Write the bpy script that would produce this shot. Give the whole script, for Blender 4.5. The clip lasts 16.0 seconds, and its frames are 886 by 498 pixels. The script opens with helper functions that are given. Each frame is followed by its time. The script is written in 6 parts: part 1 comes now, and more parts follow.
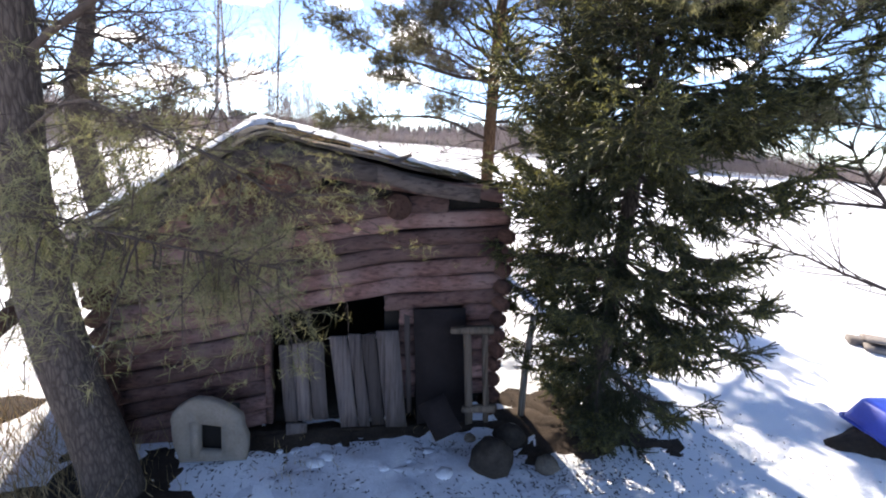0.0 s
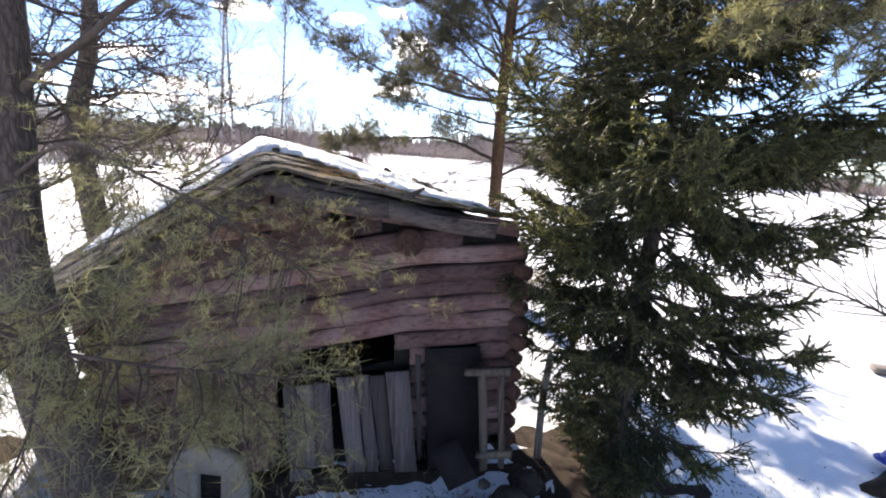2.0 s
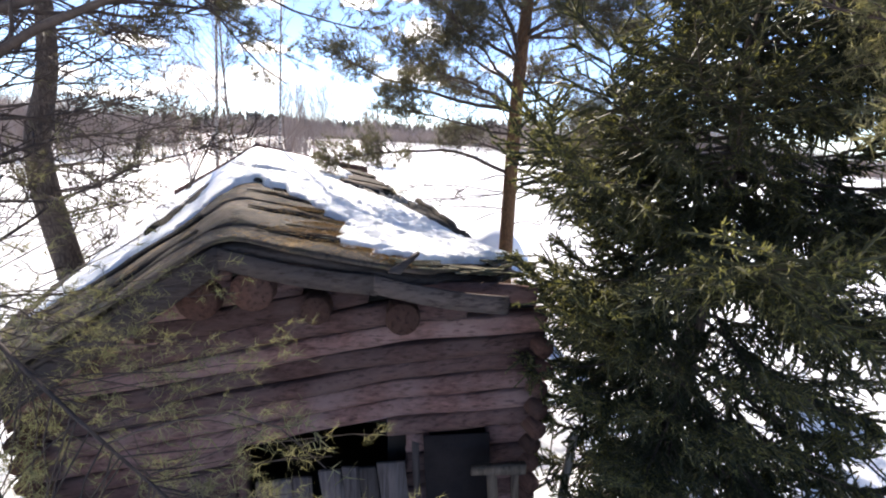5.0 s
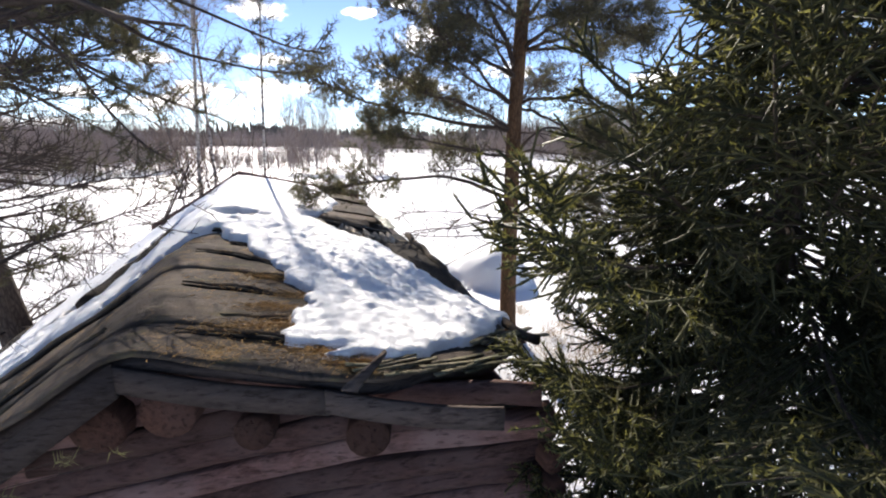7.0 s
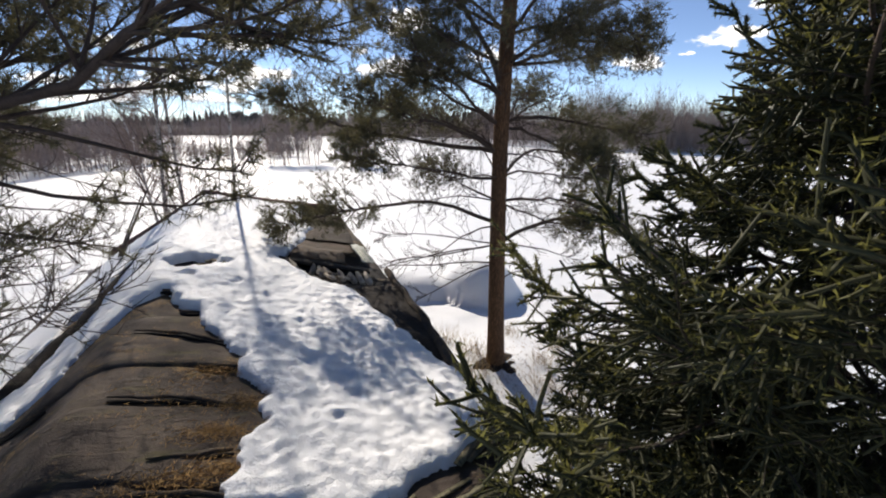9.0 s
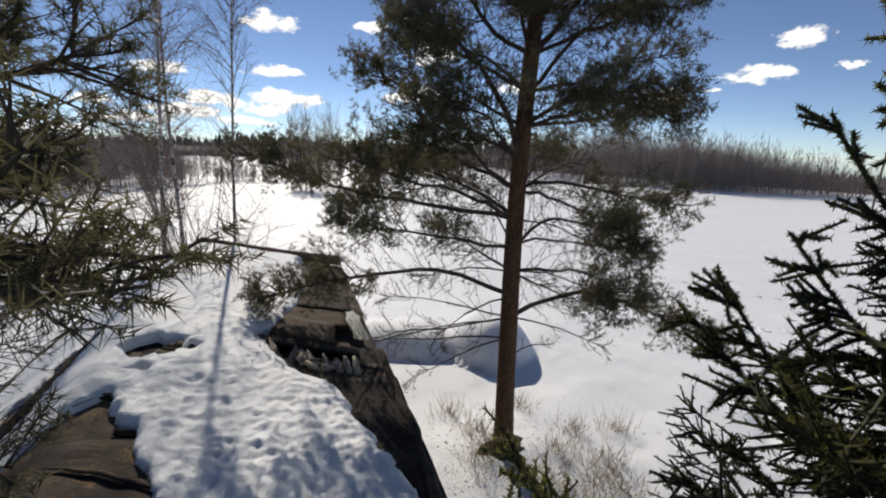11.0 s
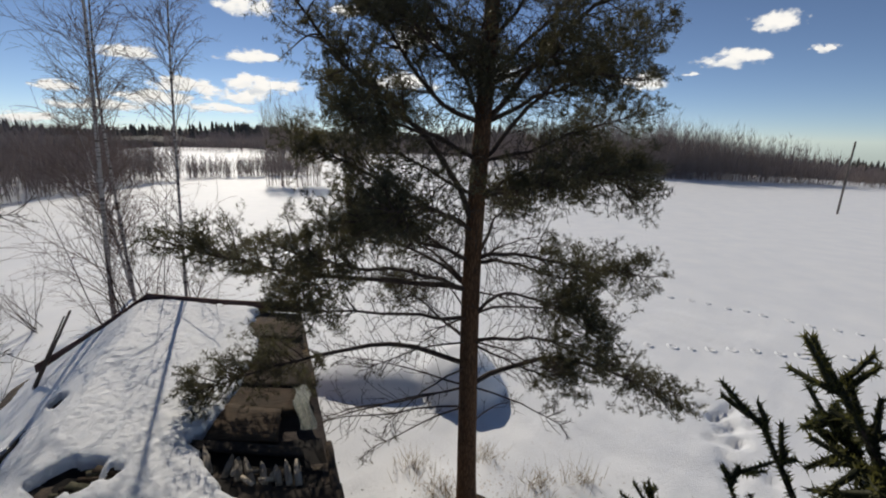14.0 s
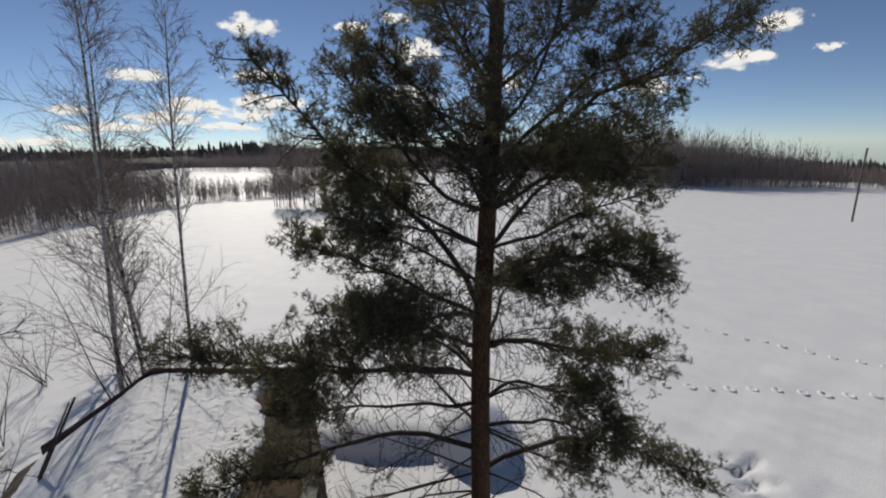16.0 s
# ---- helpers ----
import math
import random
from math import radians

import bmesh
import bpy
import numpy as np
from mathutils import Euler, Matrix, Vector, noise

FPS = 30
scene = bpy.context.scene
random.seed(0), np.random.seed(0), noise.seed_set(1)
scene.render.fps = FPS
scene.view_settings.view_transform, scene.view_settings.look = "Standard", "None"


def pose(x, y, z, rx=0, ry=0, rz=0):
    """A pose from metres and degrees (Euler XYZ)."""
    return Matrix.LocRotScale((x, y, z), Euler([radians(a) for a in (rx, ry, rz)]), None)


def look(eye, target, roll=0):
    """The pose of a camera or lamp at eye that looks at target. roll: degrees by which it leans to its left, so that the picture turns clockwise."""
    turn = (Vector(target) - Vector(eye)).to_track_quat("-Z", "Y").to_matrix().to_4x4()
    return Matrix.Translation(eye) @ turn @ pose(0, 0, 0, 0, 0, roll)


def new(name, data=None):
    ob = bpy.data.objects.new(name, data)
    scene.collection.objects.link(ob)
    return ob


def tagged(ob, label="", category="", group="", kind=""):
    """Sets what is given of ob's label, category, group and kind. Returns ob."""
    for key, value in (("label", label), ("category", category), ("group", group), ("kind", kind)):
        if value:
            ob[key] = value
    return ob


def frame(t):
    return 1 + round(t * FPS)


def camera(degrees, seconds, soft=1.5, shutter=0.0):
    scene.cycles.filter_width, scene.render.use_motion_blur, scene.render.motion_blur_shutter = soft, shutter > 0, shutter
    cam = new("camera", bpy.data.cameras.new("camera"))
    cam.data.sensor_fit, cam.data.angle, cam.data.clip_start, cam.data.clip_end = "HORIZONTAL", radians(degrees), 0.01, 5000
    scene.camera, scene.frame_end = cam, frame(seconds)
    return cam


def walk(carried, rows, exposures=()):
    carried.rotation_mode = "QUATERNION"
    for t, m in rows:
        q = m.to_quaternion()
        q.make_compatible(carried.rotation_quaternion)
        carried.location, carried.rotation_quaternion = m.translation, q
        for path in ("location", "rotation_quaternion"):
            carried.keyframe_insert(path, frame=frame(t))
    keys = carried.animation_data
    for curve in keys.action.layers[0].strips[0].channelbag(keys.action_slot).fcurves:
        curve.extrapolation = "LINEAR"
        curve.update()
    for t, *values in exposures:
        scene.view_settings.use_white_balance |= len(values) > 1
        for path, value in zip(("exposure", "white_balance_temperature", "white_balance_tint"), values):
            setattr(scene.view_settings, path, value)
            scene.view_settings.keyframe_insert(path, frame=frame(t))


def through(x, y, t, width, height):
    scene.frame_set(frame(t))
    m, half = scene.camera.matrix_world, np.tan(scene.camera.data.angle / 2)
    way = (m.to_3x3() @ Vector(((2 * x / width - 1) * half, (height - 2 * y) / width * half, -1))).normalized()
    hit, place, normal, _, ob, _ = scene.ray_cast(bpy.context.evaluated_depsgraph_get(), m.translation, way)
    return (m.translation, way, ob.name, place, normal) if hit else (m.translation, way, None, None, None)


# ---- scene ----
cam = camera(91.06, 16.0, 2.0)
PATH = [
    (0, (0.426, 0.579, 3.456), (0.465, 2.511, 2.940), 3.38),
    (0.5, (0.378, 0.616, 3.509), (0.405, 2.552, 3.008), 4.62),
    (1, (0.333, 0.678, 3.553), (0.350, 2.609, 3.032), 2.93),
    (1.5, (0.321, 0.774, 3.626), (0.349, 2.723, 3.176), 3.21),
    (2, (0.303, 0.861, 3.638), (0.330, 2.806, 3.171), 3.27),
    (2.5, (0.265, 0.922, 3.644), (0.270, 2.857, 3.140), 2.86),
    (3, (0.284, 1.032, 3.688), (0.288, 2.966, 3.180), 3.26),
    (3.5, (0.305, 1.190, 3.759), (0.304, 3.122, 3.241), 3.33),
    (4, (0.278, 1.403, 3.887), (0.261, 3.335, 3.372), 2.37),
    (6.5, (0.598, 2.396, 4.413), (0.537, 4.317, 3.861), 2.77),
    (7, (0.561, 2.655, 4.464), (0.494, 4.588, 3.954), 0.41),
    (7.5, (0.551, 2.839, 4.468), (0.479, 4.774, 3.968), -0.85),
    (8, (0.599, 2.957, 4.634), (0.568, 4.889, 4.117), 2.97),
    (8.5, (0.573, 3.109, 4.805), (0.562, 5.017, 4.205), 0.19),
    (9, (0.592, 3.332, 5.016), (0.589, 5.249, 4.447), -0.05),
    (9.5, (0.643, 3.530, 5.200), (0.638, 5.459, 4.671), 2.10),
    (12, (0.842, 4.511, 5.788), (0.725, 6.458, 5.347), 1.01),
    (12.5, (0.928, 4.584, 6.050), (0.855, 6.529, 5.589), 1.11),
    (13, (1.072, 4.679, 6.280), (1.057, 6.626, 5.820), 3.19),
    (13.5, (1.121, 4.739, 6.458), (1.104, 6.686, 6.002), 2.53),
    (14, (1.135, 4.786, 6.580), (1.123, 6.720, 6.068), 1.16),
    (14.5, (1.135, 4.924, 6.773), (1.125, 6.866, 6.295), 0.56),
    (15, (1.151, 5.067, 6.994), (1.152, 7.013, 6.534), 2.91),
    (15.5, (1.090, 5.154, 7.243), (1.049, 7.102, 6.792), 0.05),
    (16, (1.152, 5.184, 7.507), (1.102, 7.128, 7.040), -0.73),]
EXPOSURES = [(0, 1.98, 6950, 14), (4, 1.92, 6950, 14), (6.5, 1.38, 6950, 13), (8, 1.0, 6950, 12), (9.5, 0.4, 6950, 11), (12, 0.0, 6900, 9), (13.5, -0.2, 6900, 9), (16, -0.35, 6900, 9)]
walk(cam, [(t, look(eye, target, roll)) for t, eye, target, roll in PATH], EXPOSURES)

# ---- light: low spring sun ahead of the camera, clear sky ----
SUN_AZ, SUN_EL = radians(-24), radians(33)
world = bpy.data.worlds.new("sky")
scene.world = world
world.use_nodes = True
wn, wl = world.node_tree.nodes, world.node_tree.links
sky = wn.new("ShaderNodeTexSky")
sky.sky_type, sky.sun_disc = "NISHITA", False
sky.sun_elevation, sky.sun_rotation = SUN_EL, SUN_AZ
sky.altitude, sky.air_density, sky.dust_density, sky.ozone_density = 2200, 0.68, 0.0, 1.5
wn["Background"].inputs[1].default_value = 0.096
air = wn.new("ShaderNodeMixRGB")
air.blend_type, air.inputs[0].default_value, air.inputs[2].default_value = "MULTIPLY", 1.0, (0.925, 0.958, 1.035, 1)
wl.new(sky.outputs[0], air.inputs[1])
wl.new(air.outputs[0], wn["Background"].inputs[0])
sun_data = bpy.data.lights.new("sun", "SUN")
sun_data.energy, sun_data.angle, sun_data.color = 3.8, radians(0.6), (1.0, 0.95, 0.87)
sun = new("sun", sun_data)
sun_way = Vector((math.sin(SUN_AZ) * math.cos(SUN_EL), math.cos(SUN_AZ) * math.cos(SUN_EL), math.sin(SUN_EL)))
sun.matrix_world = look(sun_way * 60, (0, 0, 0))


# ---- materials ----
def shader(name, rough=0.8, metal=0.0):
    m = bpy.data.materials.new(name)
    m.use_nodes = True
    n, l = m.node_tree.nodes, m.node_tree.links
    p = n["Principled BSDF"]
    p.inputs["Roughness"].default_value, p.inputs["Metallic"].default_value = rough, metal
    p.inputs["Specular IOR Level"].default_value = 0.5 if rough < 0.5 else 0.15
    return m, n, l, p


def coords(n, l, scale=(1, 1, 1)):
    c, mp = n.new("ShaderNodeTexCoord"), n.new("ShaderNodeMapping")
    mp.inputs["Scale"].default_value = scale
    l.new(c.outputs["Object"], mp.inputs[0])
    return mp.outputs[0]


def noise_of(n, l, vec, scale, detail=5, rough=0.6):
    t = n.new("ShaderNodeTexNoise")
    t.inputs["Scale"].default_value, t.inputs["Detail"].default_value, t.inputs["Roughness"].default_value = scale, detail, rough
    l.new(vec, t.inputs["Vector"])
    return t.outputs["Fac"]


def ramp(n, l, fac, stops):
    r = n.new("ShaderNodeValToRGB")
    while len(r.color_ramp.elements) < len(stops):
        r.color_ramp.elements.new(0.5)
    for e, (at, col) in zip(r.color_ramp.elements, stops):
        e.position, e.color = at, (*col, 1)
    l.new(fac, r.inputs[0])
    return r.outputs[0]


def mixed(n, l, fac, a, b, kind="MIX"):
    x = n.new("ShaderNodeMixRGB")
    x.blend_type = kind
    for k, v in enumerate((fac, a, b)):
        if hasattr(v, "is_linked"):
            l.new(v, x.inputs[k])
        elif k == 0:
            x.inputs[0].default_value = v
        else:
            x.inputs[k].default_value = (*v, 1)
    return x.outputs[0]


def bumped(n, l, p, height, strength=0.4, dist=0.02):
    b = n.new("ShaderNodeBump")
    b.inputs["Strength"].default_value, b.inputs["Distance"].default_value = strength, dist
    l.new(height, b.inputs["Height"])
    l.new(b.outputs[0], p.inputs["Normal"])


def per_piece(n, l, colour, amount=0.25, island=False):
    g = n.new("ShaderNodeNewGeometry") if island else n.new("ShaderNodeObjectInfo")
    r = ramp(n, l, g.outputs["Random Per Island" if island else "Random"], [(0, (1 - amount,) * 3), (1, (1 + amount * 0.5,) * 3)])
    return mixed(n, l, 1.0, colour, r, "MULTIPLY")


def snow_material():
    m, n, l, p = shader("snow", 0.55)
    v = coords(n, l)
    big, mid, fine = noise_of(n, l, v, 0.7, 4), noise_of(n, l, v, 20, 6, 0.65), noise_of(n, l, v, 75, 4)
    col = ramp(n, l, big, [(0.3, (0.80, 0.81, 0.83)), (0.7, (0.88, 0.88, 0.88))])
    dirt = ramp(n, l, noise_of(n, l, v, 23, 6, 0.75), [(0.66, (1, 1, 1)), (0.74, (0.55, 0.48, 0.4))])
    l.new(mixed(n, l, 0.35, col, dirt, "MULTIPLY"), p.inputs["Base Color"])
    bumped(n, l, p, mixed(n, l, 0.30, mid, fine), 0.75, 0.035)
    return m


def wood_material(name, dark, light, grey, axis=0, grain=30, amount=0.3, rough=0.85):
    m, n, l, p = shader(name, rough)
    s = [6, 6, 6]
    s[axis] = 0.5
    v = coords(n, l, s)
    flat = coords(n, l)
    fibre = noise_of(n, l, v, grain / 6, 8, 0.7)
    wear = noise_of(n, l, flat, 2.2, 5)
    col = mixed(n, l, ramp(n, l, wear, [(0.38, (0, 0, 0)), (0.68, (1, 1, 1))]), ramp(n, l, fibre, [(0.3, dark), (0.7, light)]), grey)
    s[axis] = 0.10
    crack = ramp(n, l, noise_of(n, l, coords(n, l, s), grain / 5, 5, 0.6), [(0.34, (0.40, 0.38, 0.37)), (0.47, (1, 1, 1))])
    l.new(per_piece(n, l, mixed(n, l, 0.8, col, crack, "MULTIPLY"), amount), p.inputs["Base Color"])
    bumped(n, l, p, mixed(n, l, 0.5, fibre, crack), 0.9, 0.015)
    return m


def bark_material(name, low, high, mark=None, scale=1.0):
    m, n, l, p = shader(name, 0.9)
    v = coords(n, l, (9 * scale, 9 * scale, 2.2 * scale))
    plates = n.new("ShaderNodeTexVoronoi")
    plates.feature = "DISTANCE_TO_EDGE"
    plates.inputs["Scale"].default_value = 3.6
    l.new(v, plates.inputs["Vector"])
    rough = noise_of(n, l, v, 3, 7, 0.7)
    col = ramp(n, l, rough, [(0.25, low), (0.75, high)])
    if mark:
        bands = noise_of(n, l, coords(n, l, (2, 2, 16)), 2.0, 4)
        col = mixed(n, l, ramp(n, l, bands, [(0.53, (0, 0, 0)), (0.6, (1, 1, 1))]), col, mark)
    else:
        col = mixed(n, l, 0.75, col, ramp(n, l, plates.outputs["Distance"], [(0.0, (0.45, 0.42, 0.40)), (0.22, (1, 1, 1))]), "MULTIPLY")
    l.new(col, p.inputs["Base Color"])
    bumped(n, l, p, mixed(n, l, 0.5, rough, plates.outputs["Distance"]), 0.8, 0.03)
    return m


def needle_material(name, a, b, through=0.35):
    m, n, l, p = shader(name, 0.5)
    g = n.new("ShaderNodeNewGeometry")
    big = noise_of(n, l, coords(n, l), 2.5, 3)
    col = mixed(n, l, 0.5, ramp(n, l, g.outputs["Random Per Island"], [(0, a), (1, b)]), ramp(n, l, big, [(0.3, a), (0.7, b)]))
    l.new(col, p.inputs["Base Color"])
    t, mx = n.new("ShaderNodeBsdfTranslucent"), n.new("ShaderNodeMixShader")
    l.new(mixed(n, l, 1.0, col, (1.45, 1.42, 0.92), "MULTIPLY"), t.inputs[0])
    mx.inputs[0].default_value = through
    l.new(p.outputs[0], mx.inputs[1])
    l.new(t.outputs[0], mx.inputs[2])
    l.new(mx.outputs[0], n["Material Output"].inputs[0])
    return m


def felt_material():
    m, n, l, p = shader("roofing_felt", 0.9)
    p.inputs["Specular IOR Level"].default_value = 0.25
    v = coords(n, l)
    st = coords(n, l, (1.5, 9, 9))
    big, fine, streak = noise_of(n, l, v, 1.7, 6), noise_of(n, l, v, 120, 3), noise_of(n, l, st, 2, 5)
    col = ramp(n, l, big, [(0.3, (0.034, 0.026, 0.021)), (0.52, (0.090, 0.070, 0.057)), (0.75, (0.180, 0.142, 0.112))])
    col = mixed(n, l, ramp(n, l, streak, [(0.55, (0, 0, 0)), (0.75, (0.7, 0.7, 0.7))]), col, (0.078, 0.061, 0.046))
    moss = noise_of(n, l, coords(n, l, (0.8, 2.6, 2)), 2.9, 8, 0.75)
    col = mixed(n, l, ramp(n, l, moss, [(0.54, (0, 0, 0)), (0.66, (0.75, 0.75, 0.75))]), col, (0.125, 0.108, 0.052))
    scuff = noise_of(n, l, coords(n, l, (3.2, 1.2, 2)), 2.3, 7, 0.7)
    col = mixed(n, l, ramp(n, l, scuff, [(0.56, (0, 0, 0)), (0.66, (0.8, 0.8, 0.8))]), col, (0.026, 0.020, 0.017))
    litter = noise_of(n, l, v, 3.1, 7, 0.75)
    specks = noise_of(n, l, v, 70, 3, 0.7)
    both = mixed(n, l, 1.0, ramp(n, l, litter, [(0.52, (0, 0, 0)), (0.64, (1, 1, 1))]), ramp(n, l, specks, [(0.45, (0, 0, 0)), (0.55, (1, 1, 1))]), "MULTIPLY")
    col = mixed(n, l, both, col, (0.30, 0.19, 0.085))
    l.new(per_piece(n, l, col, 0.2), p.inputs["Base Color"])
    crease = noise_of(n, l, coords(n, l, (1.0, 4.5, 2)), 2.4, 9, 0.75)
    bumped(n, l, p, mixed(n, l, 0.25, mixed(n, l, 0.6, streak, crease), fine), 1.0, 0.06)
    return m


def mottled(name, a, b, scale=8, rough=0.85, bump=0.4, amount=0.0, metal=0.0):
    m, n, l, p = shader(name, rough, metal)
    v = coords(n, l)
    big, fine = noise_of(n, l, v, scale, 6, 0.65), noise_of(n, l, v, scale * 9, 4)
    col = ramp(n, l, mixed(n, l, 0.35, big, fine), [(0.3, a), (0.7, b)])
    l.new(per_piece(n, l, col, amount) if amount else col, p.inputs["Base Color"])
    bumped(n, l, p, mixed(n, l, 0.5, big, fine), bump, 0.02)
    return m


SNOW = snow_material()
LOG = wood_material("weathered_log", (0.064, 0.032, 0.028), (0.200, 0.108, 0.092), (0.190, 0.124, 0.112), 0, 30, 0.6)
LOG_END = wood_material("log_end_grain", (0.045, 0.022, 0.017), (0.115, 0.056, 0.040), (0.085, 0.048, 0.038), 1, 24, 0.4)
STUB = wood_material("pale_batten_stub", (0.24, 0.20, 0.15), (0.54, 0.47, 0.38), (0.40, 0.35, 0.29), 1, 30, 0.6)
BARGE = wood_material("brown_gable_board", (0.040, 0.030, 0.026), (0.118, 0.092, 0.082), (0.090, 0.073, 0.066), 0, 34, 0.45)
GREY_BOARD = wood_material("grey_board", (0.13, 0.11, 0.10), (0.30, 0.27, 0.245), (0.26, 0.24, 0.225), 0, 34, 0.3)
DOOR_BOARD = wood_material("grey_door_board", (0.052, 0.040, 0.038), (0.165, 0.132, 0.122), (0.118, 0.096, 0.090), 2, 34, 0.6)
SHINGLE = wood_material("mossy_shingle", (0.07, 0.060, 0.042), (0.22, 0.185, 0.13), (0.12, 0.125, 0.07), 1, 30, 0.5)
BROWN_BOARD = wood_material("brown_roof_board", (0.034, 0.022, 0.014), (0.105, 0.068, 0.042), (0.062, 0.048, 0.034), 0, 30, 0.4)
PALE_WOOD = wood_material("brown_frame_wood", (0.075, 0.054, 0.040), (0.175, 0.132, 0.098), (0.125, 0.102, 0.082), 2, 30, 0.25)
PINE_BARK = bark_material("pine_bark", (0.050, 0.039, 0.033), (0.145, 0.115, 0.098))
PINE_UPPER = bark_material("reddish_pine_bark", (0.09, 0.055, 0.035), (0.24, 0.135, 0.075))
BIRCH_BARK = bark_material("birch_bark", (0.34, 0.315, 0.295), (0.60, 0.565, 0.535), (0.07, 0.058, 0.052))
TWIG = mottled("bare_twig", (0.042, 0.032, 0.027), (0.11, 0.083, 0.070), 20)
BIRCH_TWIG = mottled("birch_twig", (0.13, 0.095, 0.082), (0.27, 0.205, 0.18), 20)
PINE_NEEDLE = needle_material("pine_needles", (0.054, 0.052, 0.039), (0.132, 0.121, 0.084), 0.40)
# paler copy of the pine needles with sunlight put into its colour
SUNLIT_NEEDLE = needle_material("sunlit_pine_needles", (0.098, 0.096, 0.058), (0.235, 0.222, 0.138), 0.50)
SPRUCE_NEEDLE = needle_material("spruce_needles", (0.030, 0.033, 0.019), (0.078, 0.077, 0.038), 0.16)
# brighter copy of the spruce green, painting light onto the bough tips
SPRUCE_LIT_TIP = needle_material("lit_spruce_tip_needles", (0.080, 0.082, 0.036), (0.185, 0.178, 0.074), 0.45)
FELT = felt_material()
BLACK_FELT = mottled("black_felt", (0.013, 0.011, 0.010), (0.050, 0.042, 0.036), 4, 0.95, 0.8)
DARK_SHEET = mottled("dark_tarred_sheet", (0.010, 0.0075, 0.0075), (0.023, 0.018, 0.018), 5, 0.9)
SOIL = mottled("bare_soil_with_litter", (0.018, 0.014, 0.011), (0.075, 0.054, 0.039), 7, 0.95, 0.9)
STONE = mottled("field_stone", (0.055, 0.045, 0.037), (0.21, 0.175, 0.14), 6, 0.9, 0.9)
DARK_STONE = mottled("dark_stone", (0.016, 0.013, 0.011), (0.075, 0.060, 0.048), 9, 0.9, 1.0)
CONCRETE = mottled("pale_dog_house_shell", (0.150, 0.124, 0.098), (0.26, 0.222, 0.182), 5, 0.85, 0.4)
# near-black colour that stands in for shade in openings and gaps
SHADE_DARK = mottled("painted_shade_dark", (0.008, 0.007, 0.006), (0.022, 0.018, 0.016), 4)
BLUE = mottled("blue_plastic", (0.015, 0.035, 0.30), (0.03, 0.07, 0.46), 3, 0.35, 0.15)
DRY_GRASS = mottled("dry_grass", (0.22, 0.15, 0.07), (0.48, 0.36, 0.19), 12, 0.8, 0.2)
FAR_TWIG = mottled("leafless_wood", (0.21, 0.168, 0.152), (0.37, 0.31, 0.285), 0.6)
# conifer colour lightened and greyed to carry the haze of distance
FAR_GREEN = mottled("far_conifers", (0.060, 0.060, 0.050), (0.125, 0.118, 0.098), 0.05)
POLE_WOOD = wood_material("grey_pole", (0.10, 0.085, 0.07), (0.24, 0.21, 0.18), (0.2, 0.18, 0.16), 2)
# trodden, dirty snow, greyed further to paint in the shade by the barn
SHADED_DIRTY_SNOW = mottled("trampled_snow", (0.52, 0.51, 0.52), (0.80, 0.80, 0.82), 7, 0.8, 0.8)
STRAW = mottled("needle_litter", (0.20, 0.11, 0.04), (0.45, 0.28, 0.11), 30, 0.9, 0.3)


